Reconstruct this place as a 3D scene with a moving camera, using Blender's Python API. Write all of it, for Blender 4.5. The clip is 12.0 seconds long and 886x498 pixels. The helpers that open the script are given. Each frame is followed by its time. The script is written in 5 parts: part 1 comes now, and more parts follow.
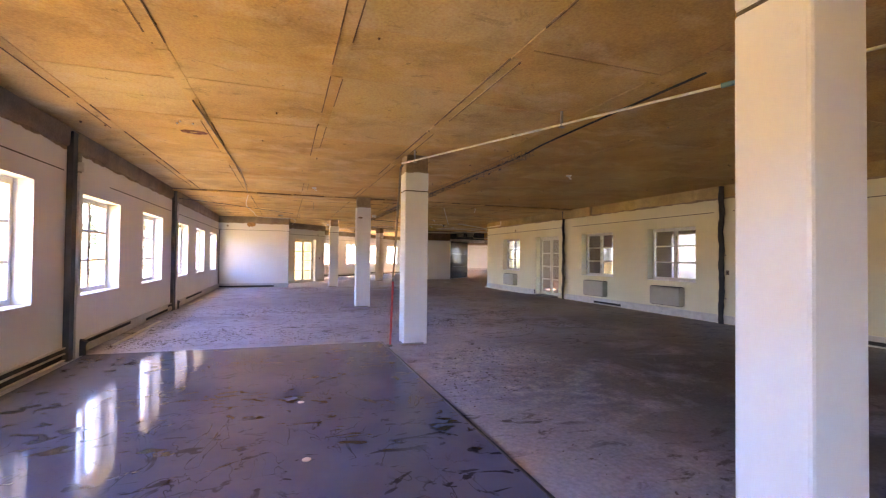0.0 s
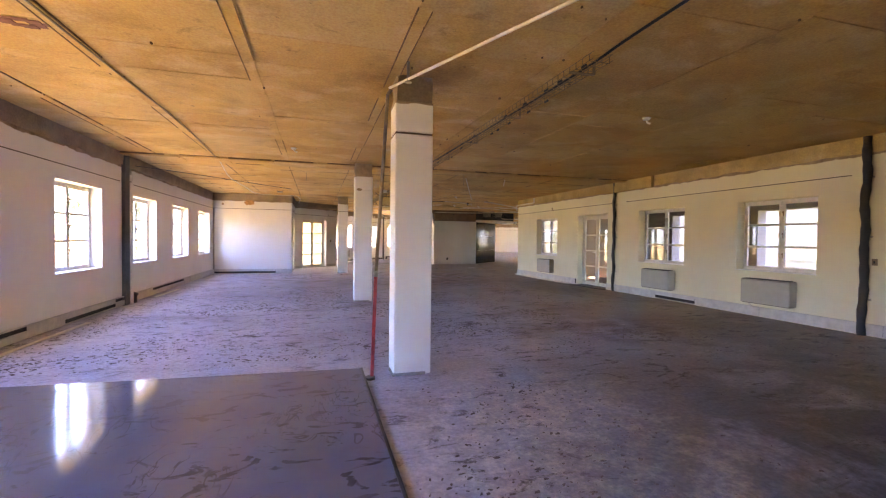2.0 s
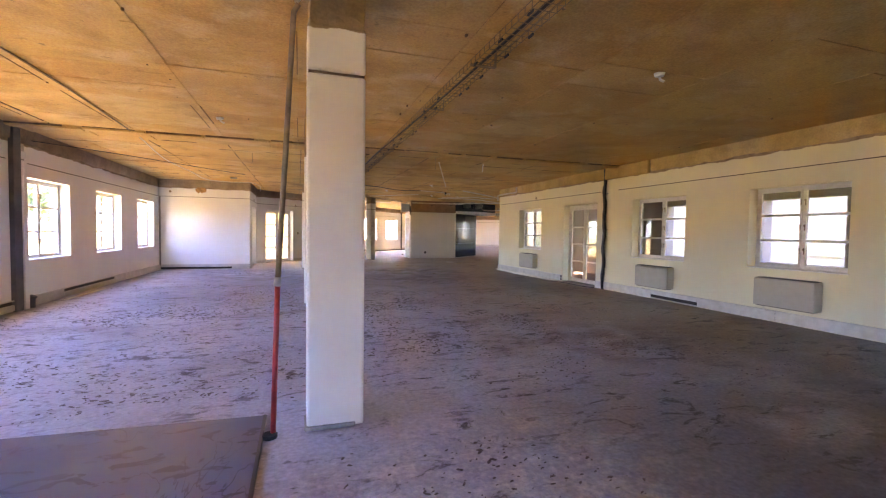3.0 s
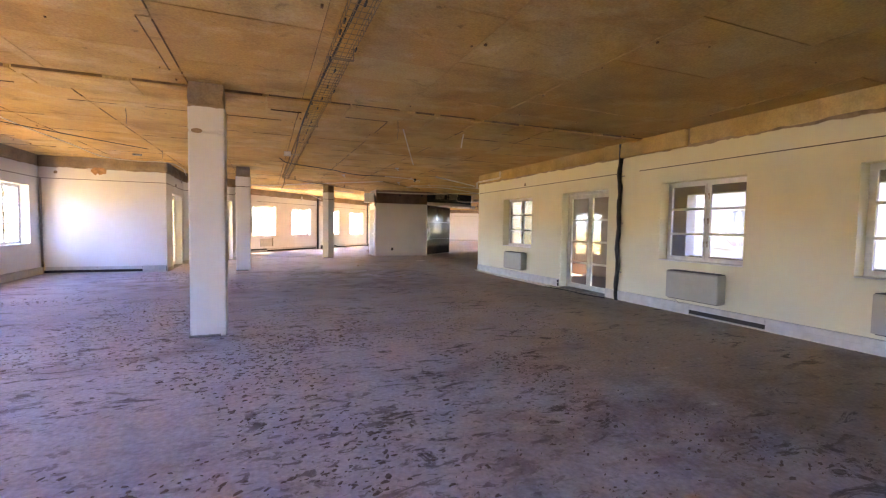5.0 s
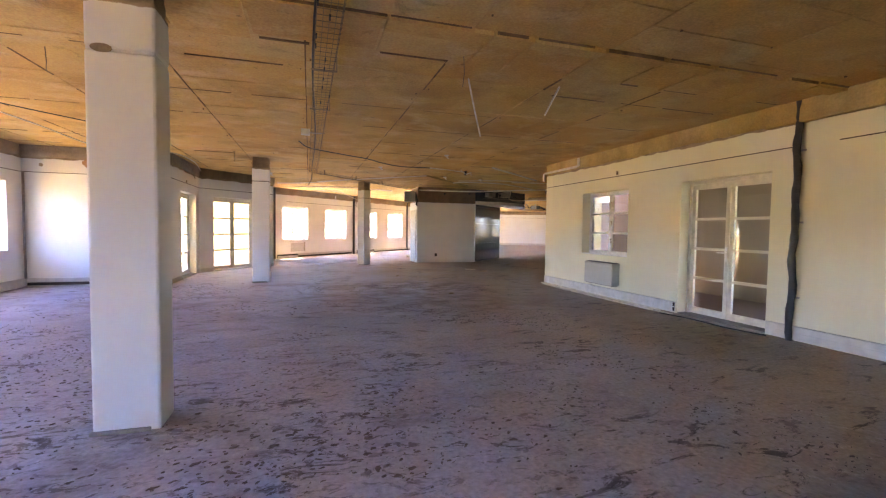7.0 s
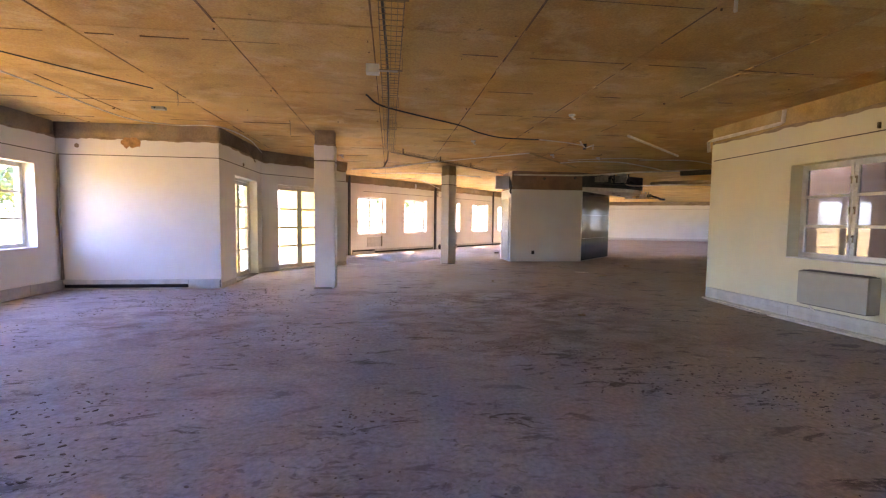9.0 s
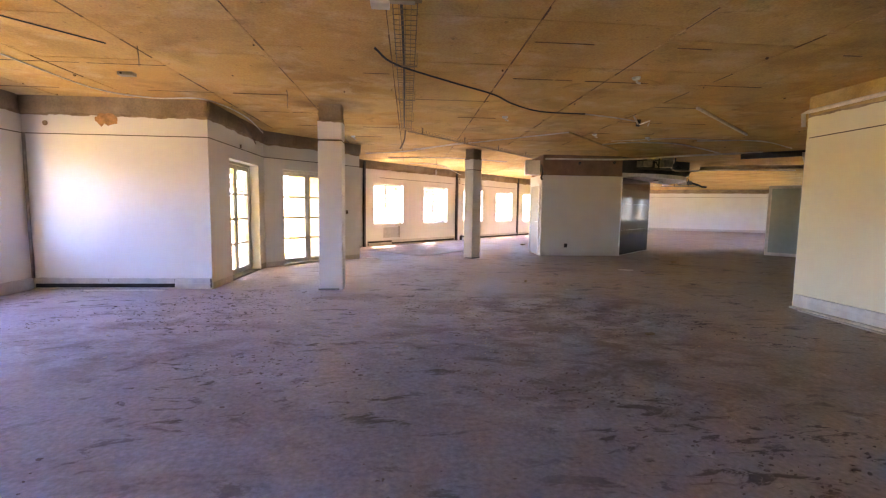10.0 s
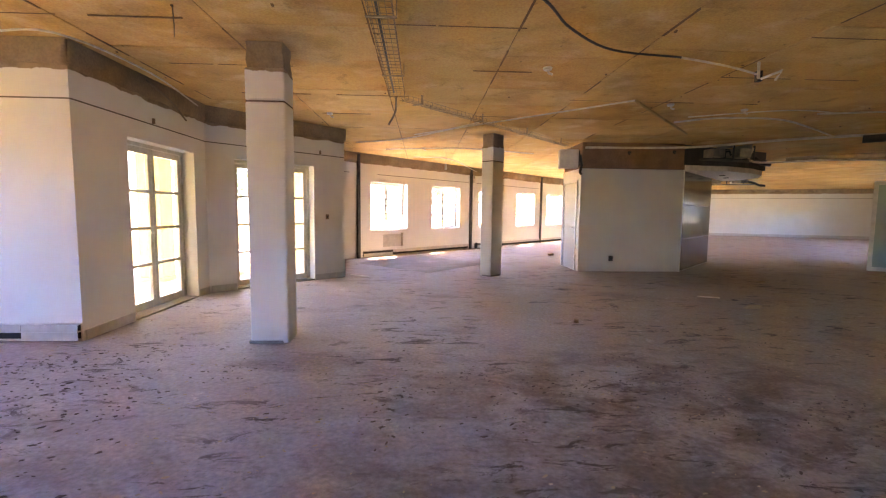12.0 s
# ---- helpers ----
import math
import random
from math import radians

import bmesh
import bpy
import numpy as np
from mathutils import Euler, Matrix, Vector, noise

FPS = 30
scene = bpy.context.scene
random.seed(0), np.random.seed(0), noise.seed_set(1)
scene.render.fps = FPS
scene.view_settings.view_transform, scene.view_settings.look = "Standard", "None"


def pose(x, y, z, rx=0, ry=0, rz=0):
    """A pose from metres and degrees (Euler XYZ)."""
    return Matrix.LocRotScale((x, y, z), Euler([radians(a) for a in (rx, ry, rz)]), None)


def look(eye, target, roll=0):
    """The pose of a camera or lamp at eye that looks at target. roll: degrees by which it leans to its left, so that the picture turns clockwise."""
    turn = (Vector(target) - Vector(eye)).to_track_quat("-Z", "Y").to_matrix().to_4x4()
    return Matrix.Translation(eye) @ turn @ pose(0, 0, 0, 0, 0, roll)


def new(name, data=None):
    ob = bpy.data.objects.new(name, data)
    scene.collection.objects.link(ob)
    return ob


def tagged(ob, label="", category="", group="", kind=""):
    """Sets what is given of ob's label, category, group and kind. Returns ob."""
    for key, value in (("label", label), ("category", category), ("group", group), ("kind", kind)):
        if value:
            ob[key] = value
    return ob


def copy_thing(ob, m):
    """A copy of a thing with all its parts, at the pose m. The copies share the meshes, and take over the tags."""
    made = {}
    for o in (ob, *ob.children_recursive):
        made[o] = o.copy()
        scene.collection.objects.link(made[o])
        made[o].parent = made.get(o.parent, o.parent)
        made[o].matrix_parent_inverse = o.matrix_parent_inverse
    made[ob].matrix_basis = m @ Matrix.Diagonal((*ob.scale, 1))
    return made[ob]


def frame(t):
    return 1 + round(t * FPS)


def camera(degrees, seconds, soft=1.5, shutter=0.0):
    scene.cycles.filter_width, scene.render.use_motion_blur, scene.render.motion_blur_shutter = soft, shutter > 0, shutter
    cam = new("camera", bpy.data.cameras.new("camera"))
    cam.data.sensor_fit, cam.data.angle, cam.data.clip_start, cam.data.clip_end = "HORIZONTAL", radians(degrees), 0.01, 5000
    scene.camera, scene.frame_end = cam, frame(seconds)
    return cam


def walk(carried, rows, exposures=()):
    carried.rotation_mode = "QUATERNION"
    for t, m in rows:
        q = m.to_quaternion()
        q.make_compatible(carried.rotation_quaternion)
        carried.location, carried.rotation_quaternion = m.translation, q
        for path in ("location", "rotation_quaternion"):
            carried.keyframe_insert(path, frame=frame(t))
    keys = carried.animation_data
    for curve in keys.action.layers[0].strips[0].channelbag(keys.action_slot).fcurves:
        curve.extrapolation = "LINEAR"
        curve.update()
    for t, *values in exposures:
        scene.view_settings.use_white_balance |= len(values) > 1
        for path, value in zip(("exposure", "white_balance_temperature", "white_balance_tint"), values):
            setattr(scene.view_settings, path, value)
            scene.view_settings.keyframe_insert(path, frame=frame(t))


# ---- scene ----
cam = camera(90.5, 12.0, soft=1.2)
METRES, EYE, TILT, LEAN, TURN = 16.43, 1.4, 0.0, 0.0, -19.6
ROWS = [
    (0.0, 0.0, 0.0, 0.0, -0.01, 1.03, -0.6),
    (0.5, -0.0013, 0.0397, -0.0017, 1.74, 1.19, -0.51),
    (1.0, 0.0006, 0.0782, -0.0023, 2.89, 0.17, -0.51),
    (1.5, 0.0034, 0.1198, -0.002, 3.37, -0.78, -0.62),
    (2.0, 0.009, 0.1582, -0.0009, 3.55, -1.23, -0.66),
    (2.5, 0.0177, 0.2034, -0.0019, 3.13, -1.78, -0.62),
    (3.0, 0.0234, 0.244, -0.0012, 1.42, -2.17, -0.77),
    (3.5, 0.0284, 0.2825, -0.0018, -0.92, -2.43, -0.89),
    (5.5, 0.0201, 0.4528, -0.0015, -2.26, -2.94, -0.91),
    (6.0, 0.0146, 0.4919, -0.0012, -1.13, -2.86, -0.87),
    (6.5, 0.0091, 0.5311, -0.0013, 0.67, -2.59, -0.82),
    (7.0, -0.0011, 0.5719, -0.0026, 2.66, -2.59, -0.76),
    (9.0, -0.0509, 0.7353, -0.0042, 12.73, -3.63, -0.64),
    (9.5, -0.0644, 0.7745, -0.0023, 14.32, -4.81, -0.75),
    (10.0, -0.0756, 0.8121, -0.0017, 15.22, -5.22, -0.79),
    (10.5, -0.0876, 0.8514, -0.0008, 16.23, -5.34, -0.73),
    (11.0, -0.0989, 0.8955, -0.0002, 16.58, -5.04, -0.7),
    (11.5, -0.1091, 0.9368, -0.0003, 16.9, -5.08, -0.73),
    (12.0, -0.1164, 0.9789, -0.0011, 17.02, -4.88, -0.65),
]
walk(cam, [(t, pose(0, 0, EYE, TILT, LEAN, TURN) @ pose(METRES * x, METRES * y, METRES * z, 90 + pitch, roll, yaw)) for t, x, y, z, yaw, pitch, roll in ROWS],
     [(0.0, 5.45, 10800, 30), (2.5, 5.72, 10800, 29), (7.0, 5.84, 10100, 27), (9.0, 5.50, 10600, 28), (10.0, 5.64, 10600, 28), (12.0, 5.68, 11000, 28)])

# ---- world and sun ----
SUN_EL, SUN_AZ = radians(58), radians(4)
world = bpy.data.worlds.new("sky")
scene.world = world
world.use_nodes = True
wn = world.node_tree.nodes
sky = wn.new("ShaderNodeTexSky")
sky.sky_type, sky.sun_disc, sky.sun_elevation, sky.sun_rotation = "NISHITA", False, SUN_EL, SUN_AZ
sky.ozone_density = 7.0
wn["Background"].inputs["Strength"].default_value = 0.15
deep = wn.new("ShaderNodeMix")                    # a deep blue highveld sky
deep.data_type, deep.blend_type = "RGBA", "MULTIPLY"
deep.inputs[0].default_value, deep.inputs[7].default_value = 1.0, (0.64, 0.90, 1.47, 1)
world.node_tree.links.new(sky.outputs["Color"], deep.inputs[6])
world.node_tree.links.new(deep.outputs[2], wn["Background"].inputs["Color"])
sun_data = bpy.data.lights.new("sun", "SUN")
sun_data.energy, sun_data.angle, sun_data.color = 3.4, radians(0.5), (1.0, 0.94, 0.85)
sun = new("sun", sun_data)
sun.matrix_world = look((20 * math.sin(SUN_AZ) * math.cos(SUN_EL), 20 * math.cos(SUN_AZ) * math.cos(SUN_EL), 20 * math.sin(SUN_EL)), (0, 0, 0))


# ---- materials ----
class Mat:
    """A node material with a principled shader and short helpers."""

    def __init__(self, name, rough=0.7, metal=0.0, spec=0.5):
        self.m = bpy.data.materials.new(name)
        self.m.use_nodes = True
        self.t = self.m.node_tree
        self.b = self.t.nodes["Principled BSDF"]
        self.b.inputs["Roughness"].default_value = rough
        self.b.inputs["Metallic"].default_value = metal
        self.b.inputs["Specular IOR Level"].default_value = spec
        self.coord = self.t.nodes.new("ShaderNodeTexCoord").outputs["Object"]

    def link(self, a, b):
        self.t.links.new(a, b)

    def mapped(self, scale=(1, 1, 1), turn=0.0, world=True):
        if world:
            geo = self.t.nodes.new("ShaderNodeNewGeometry").outputs["Position"]
        else:
            geo = self.coord
        n = self.t.nodes.new("ShaderNodeMapping")
        n.inputs["Scale"].default_value = scale
        n.inputs["Rotation"].default_value = (0, 0, radians(turn))
        self.link(geo, n.inputs["Vector"])
        return n.outputs["Vector"]

    def noise(self, scale, detail=4, rough=0.55, vec=None, distort=0.0):
        n = self.t.nodes.new("ShaderNodeTexNoise")
        n.inputs["Scale"].default_value, n.inputs["Detail"].default_value = scale, detail
        n.inputs["Roughness"].default_value, n.inputs["Distortion"].default_value = rough, distort
        self.link(vec if vec is not None else self.mapped(), n.inputs["Vector"])
        return n.outputs["Fac"]

    def ramp(self, fac, *stops):
        n = self.t.nodes.new("ShaderNodeValToRGB")
        e = n.color_ramp.elements
        while len(e) < len(stops):
            e.new(0.5)
        for el, (p, c) in zip(e, stops):
            el.position = p
            el.color = (c, c, c, 1) if isinstance(c, (int, float)) else (*c, 1)
        self.link(fac, n.inputs["Fac"])
        return n.outputs["Color"]

    def mix(self, fac, a, b, mode="MIX"):
        n = self.t.nodes.new("ShaderNodeMix")
        n.data_type, n.blend_type = "RGBA", mode
        for key, v in ((0, fac), (6, a), (7, b)):
            if isinstance(v, (int, float)):
                n.inputs[key].default_value = v
            elif isinstance(v, tuple):
                n.inputs[key].default_value = (*v, 1)
            else:
                self.link(v, n.inputs[key])
        return n.outputs[2]

    def math(self, op, a, b=0.0):
        n = self.t.nodes.new("ShaderNodeMath")
        n.operation = op
        for k, v in ((0, a), (1, b)):
            if isinstance(v, (int, float)):
                n.inputs[k].default_value = v
            else:
                self.link(v, n.inputs[k])
        return n.outputs[0]

    def axis(self, k, world=True):
        n = self.t.nodes.new("ShaderNodeSeparateXYZ")
        self.link(self.t.nodes.new("ShaderNodeNewGeometry").outputs["Position"] if world else self.coord, n.inputs[0])
        return n.outputs[k]

    def color(self, c):
        if isinstance(c, tuple):
            self.b.inputs["Base Color"].default_value = (*c, 1)
        else:
            self.link(c, self.b.inputs["Base Color"])
        return self

    def rough(self, f):
        self.link(f, self.b.inputs["Roughness"])
        return self

    def bump(self, h, strength=0.3, dist=0.01):
        n = self.t.nodes.new("ShaderNodeBump")
        n.inputs["Strength"].default_value, n.inputs["Distance"].default_value = strength, dist
        self.link(h, n.inputs["Height"])
        self.link(n.outputs["Normal"], self.b.inputs["Normal"])
        return self


def plain(name, c, rough=0.6, metal=0.0, vary=0.15, scale=9.0, bump=0.15):
    """A paint, plastic or metal with a little mottling and fine relief."""
    m = Mat(name, rough, metal)
    n = m.noise(scale, 5)
    dark = tuple(v * (1 - vary) for v in c)
    light = tuple(min(v * (1 + vary * 0.5), 1) for v in c)
    m.color(m.ramp(n, (0.3, dark), (0.7, light)))
    m.bump(m.noise(scale * 12, 3), bump, 0.002)
    return m.m


def make_concrete(name, tint, dark, light):
    m = Mat(name, 0.9, 0, 0.2)
    big = m.noise(0.5, 5, 0.6)
    mid = m.noise(3.5, 6, 0.65)
    fine = m.noise(40, 4)
    c = m.ramp(big, (0.3, dark), (0.5, tint), (0.72, light))
    c = m.mix(m.ramp(mid, (0.35, 0.5), (0.6, 0.0)), c, tuple(v * 0.55 for v in tint))
    c = m.mix(0.12, c, m.ramp(fine, (0.3, 0.0), (0.7, 1.0)), "OVERLAY")
    m.color(c)
    m.bump(m.mix(0.4, mid, fine), 0.4, 0.01)
    return m


def make_ceiling():
    """Ochre shuttered concrete: each board its own tone, soft cloudy stains, rust blooms, pin holes."""
    m = Mat("shuttered_concrete", 0.9, 0, 0.2)
    big = m.noise(0.35, 5, 0.6)
    c = m.ramp(big, (0.3, (0.55, 0.325, 0.125)), (0.5, (0.67, 0.425, 0.170)), (0.72, (0.76, 0.52, 0.235)))
    island = m.t.nodes.new("ShaderNodeNewGeometry").outputs["Random Per Island"]
    c = m.mix(0.55, c, m.ramp(island, (0.0, 0.41), (1.0, 0.60)), "OVERLAY")
    c = m.mix(m.ramp(island, (0.75, 0.0), (1.0, 0.30)), c, (0.60, 0.46, 0.29))
    cloud = m.noise(1.1, 6, 0.62, None, 0.35)
    c = m.mix(m.ramp(cloud, (0.34, 0.45), (0.50, 0.0)), c, (0.35, 0.20, 0.08))
    grime = m.noise(0.33, 5, 0.6, m.mapped((1, 1, 1), 40))
    c = m.mix(m.ramp(grime, (0.54, 0.0), (0.76, 0.35)), c, (0.29, 0.18, 0.09))
    pale = m.noise(1.6, 6, 0.66, m.mapped((1, 1.25, 1), -15), 0.3)
    c = m.mix(m.ramp(pale, (0.52, 0.0), (0.68, 0.55)), c, (0.78, 0.60, 0.36))
    ragged = m.noise(2.4, 9, 0.74, m.mapped((1.0, 1.3, 1), 12), 0.9)
    c = m.mix(m.ramp(ragged, (0.58, 0.0), (0.66, 0.42)), c, (0.30, 0.165, 0.065))
    spots = m.noise(9.0, 4, 0.6)
    c = m.mix(m.ramp(spots, (0.68, 0.0), (0.74, 0.5)), c, (0.10, 0.055, 0.03))
    red = m.noise(0.9, 4, 0.6, m.mapped((1, 1.6, 1), 20))
    c = m.mix(m.ramp(red, (0.63, 0.0), (0.76, 0.45)), c, (0.45, 0.17, 0.045))
    # browner and darker towards the inner side, fading out past the middle
    inner_brown = m.math("ADD", m.axis(0), m.math("MULTIPLY", m.math("SUBTRACT", m.noise(0.4, 6, 0.62, m.mapped((1, 1, 1), 75)), 0.5), 9.0))
    c = m.mix(m.math("MULTIPLY", m.ramp(m.math("DIVIDE", inner_brown, 10.0), (0.32, 0.0), (0.62, 0.48)), m.ramp(m.math("DIVIDE", m.axis(1), 20.0), (0.66, 1.0), (0.84, 0.0))), c, (0.40, 0.215, 0.07))
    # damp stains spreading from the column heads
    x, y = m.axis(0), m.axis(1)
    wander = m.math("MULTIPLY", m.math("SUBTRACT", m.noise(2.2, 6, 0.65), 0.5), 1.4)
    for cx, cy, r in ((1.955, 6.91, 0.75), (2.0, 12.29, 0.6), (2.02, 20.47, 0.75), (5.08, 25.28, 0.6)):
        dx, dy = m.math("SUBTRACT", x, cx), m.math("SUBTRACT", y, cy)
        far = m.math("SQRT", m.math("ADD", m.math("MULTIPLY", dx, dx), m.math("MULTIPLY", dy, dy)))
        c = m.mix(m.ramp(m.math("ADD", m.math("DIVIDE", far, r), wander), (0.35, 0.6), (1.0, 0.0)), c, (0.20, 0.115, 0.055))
    fine = m.noise(45, 4)
    c = m.mix(0.16, c, m.ramp(fine, (0.3, 0.0), (0.7, 1.0)), "OVERLAY")
    m.color(c)
    m.bump(m.mix(0.5, ragged, fine), 0.35, 0.008)
    return m.m


def make_wall(name, lo, hi):
    """Emulsion to 2.75 m, with a torn upper edge, over brown bare plaster."""
    m = Mat(name, 0.6, 0, 0.35)
    n = m.noise(1.3, 5)
    white = m.ramp(n, (0.3, lo), (0.7, hi))
    scuff = m.noise(6, 6, 0.7)
    white = m.mix(m.ramp(scuff, (0.66, 0.0), (0.8, 0.35)), white, (0.55, 0.5, 0.43))
    low = m.math("SUBTRACT", 0.34, m.axis(2))
    dirt = m.math("ADD", low, m.math("MULTIPLY", m.noise(5, 5, 0.7), 0.25))
    white = m.mix(m.ramp(dirt, (0.3, 0.0), (0.55, 0.4)), white, (0.42, 0.37, 0.31))
    pl = m.noise(4, 6, 0.65)
    plaster = m.ramp(pl, (0.3, (0.18, 0.12, 0.075)), (0.5, (0.33, 0.24, 0.155)), (0.75, (0.44, 0.33, 0.22)))
    edge = m.math("ADD", m.axis(2), m.math("MULTIPLY", m.math("SUBTRACT", m.noise(2.6, 6, 0.6), 0.5), 0.13))
    c = m.mix(m.ramp(m.math("SUBTRACT", edge, 2.24), (0.5, 0.0), (0.506, 1.0)), white, plaster)
    m.color(c)
    m.bump(m.mix(0.3, m.noise(70, 3), scuff), 0.10, 0.003)
    return m.m


def make_floor():
    """Stripped cement screed: mauve-grey, trodden, with dark adhesive smears and brown dust."""
    m = Mat("stripped_screed", 0.85, 0, 0.3)
    big = m.noise(0.42, 6, 0.62)
    mid = m.noise(1.9, 8, 0.7, distort=0.3)
    fine = m.noise(28, 5, 0.6)
    drift = m.math("MULTIPLY", m.math("SUBTRACT", m.noise(0.45, 6, 0.62), 0.5), 7.0)
    x, y = m.axis(0), m.axis(1)
    c = m.ramp(big, (0.3, (0.345, 0.34, 0.425)), (0.5, (0.425, 0.42, 0.505)), (0.7, (0.50, 0.49, 0.57)))
    # trodden brown dirt in the inner half of the hall, sandy dust towards the bend
    east = m.ramp(m.math("DIVIDE", m.math("ADD", x, drift), 10.0), (0.40, 0.0), (0.68, 0.74))
    c = m.mix(east, c, (0.35, 0.275, 0.205))
    north = m.ramp(m.math("DIVIDE", m.math("ADD", y, drift), 30.0), (0.60, 0.0), (0.72, 0.65))
    c = m.mix(north, c, (0.40, 0.325, 0.255))
    c = m.mix(m.ramp(mid, (0.36, 0.38), (0.53, 0.0)), c, (0.34, 0.29, 0.31))
    patch = m.noise(0.6, 7, 0.68, m.mapped((1, 1.5, 1), 60), 0.4)
    c = m.mix(m.ramp(patch, (0.54, 0.0), (0.67, 0.5)), c, (0.19, 0.145, 0.145))
    wisp = m.noise(3.2, 7, 0.74, m.mapped((0.7, 1.5, 1), 18), 0.6)
    loose = m.ramp(m.noise(0.55, 4, 0.6, m.mapped((1, 1, 1), 70)), (0.46, 0.0), (0.60, 1.0))
    c = m.mix(m.math("MULTIPLY", m.ramp(wisp, (0.57, 0.0), (0.67, 0.7)), loose), c, (0.13, 0.105, 0.11))
    # trowel smears with sharp ragged edges, in loose clusters
    smear = m.noise(4.2, 10, 0.74, m.mapped((0.6, 1.5, 1), -62), 0.8)
    cluster = m.ramp(m.noise(0.7, 4, 0.6), (0.40, 0.0), (0.58, 1.0))
    c = m.mix(m.math("MULTIPLY", m.ramp(smear, (0.55, 0.0), (0.60, 0.9)), cluster), c, (0.075, 0.06, 0.066))
    # band of stuck adhesive dabs across the middle of the hall
    band = m.math("ADD", y, m.math("MULTIPLY", drift, 0.5))
    gate = m.math("MULTIPLY", m.ramp(m.math("DIVIDE", band, 20.0), (0.34, 0.0), (0.44, 1.0), (0.62, 1.0), (0.74, 0.15)), m.ramp(m.noise(0.8, 4), (0.36, 0.1), (0.52, 1.0)))
    gate = m.math("MULTIPLY", gate, m.ramp(m.math("DIVIDE", m.math("ADD", x, m.math("MULTIPLY", drift, 0.4)), 10.0), (0.42, 1.0), (0.62, 0.0)))
    dab = m.noise(11.0, 6, 0.62, m.mapped((0.8, 1.3, 1), 8), 0.8)
    s = m.math("MULTIPLY", m.ramp(dab, (0.565, 0.0), (0.61, 1.0)), gate)
    c = m.mix(m.math("MULTIPLY", s, 0.75), c, (0.085, 0.068, 0.075))
    # scraped pale screed
    pale = m.noise(4.5, 8, 0.78)
    c = m.mix(m.ramp(pale, (0.57, 0.0), (0.72, 0.6)), c, (0.68, 0.64, 0.62))
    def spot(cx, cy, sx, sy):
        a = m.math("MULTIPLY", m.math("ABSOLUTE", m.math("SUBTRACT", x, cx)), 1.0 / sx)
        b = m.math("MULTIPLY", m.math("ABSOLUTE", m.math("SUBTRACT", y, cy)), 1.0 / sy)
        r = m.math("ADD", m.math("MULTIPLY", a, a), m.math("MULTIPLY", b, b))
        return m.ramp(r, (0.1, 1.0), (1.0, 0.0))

    scraped = m.noise(6.0, 8, 0.8)
    c = m.mix(m.math("MULTIPLY", spot(2.9, 4.8, 1.5, 2.2), m.ramp(scraped, (0.47, 0.0), (0.60, 0.9))), c, (0.72, 0.68, 0.66))
    damp = m.noise(1.6, 7, 0.7, m.mapped((1, 1.4, 1), 30), 0.4)
    wet = m.ramp(damp, (0.44, 0.0), (0.60, 0.6))
    for cx, cy, sx, sy in ((5.9, 18.9, 2.0, 1.5), (5.6, 16.6, 1.8, 1.2), (0.5, 17.6, 1.8, 1.6), (5.6, 8.4, 1.8, 1.3), (4.6, 17.9, 2.4, 2.6)):
        c = m.mix(m.math("MULTIPLY", spot(cx, cy, sx, sy), wet), c, (0.15, 0.105, 0.09))
    # weaker light of the first inner bays painted dark; broad dark patches beyond
    dark_mask = m.ramp(m.noise(0.75, 8, 0.68, m.mapped((1, 1.2, 1), 25), 0.5), (0.32, 0.4), (0.50, 1.0))
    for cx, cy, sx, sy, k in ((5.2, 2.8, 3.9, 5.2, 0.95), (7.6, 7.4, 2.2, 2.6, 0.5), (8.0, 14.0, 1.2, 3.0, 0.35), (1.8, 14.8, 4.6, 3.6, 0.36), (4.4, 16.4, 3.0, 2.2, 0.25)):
        c = m.mix(m.math("MULTIPLY", m.math("MULTIPLY", spot(cx, cy, sx, sy), dark_mask), k), c, (0.09, 0.075, 0.07))
    pits = m.ramp(m.noise(30, 3, 0.6), (0.66, 0.0), (0.70, 0.6))
    c = m.mix(m.math("MULTIPLY", pits, m.ramp(m.noise(1.1, 4), (0.42, 0.0), (0.6, 1.0))), c, (0.12, 0.095, 0.095))
    c = m.mix(0.20, c, m.ramp(fine, (0.3, 0.0), (0.7, 1.0)), "OVERLAY")
    m.color(c)
    m.rough(m.ramp(mid, (0.3, 0.62), (0.7, 0.92)))
    m.bump(m.mix(0.35, m.mix(0.25, mid, fine), s), 0.6, 0.012)
    return m.m


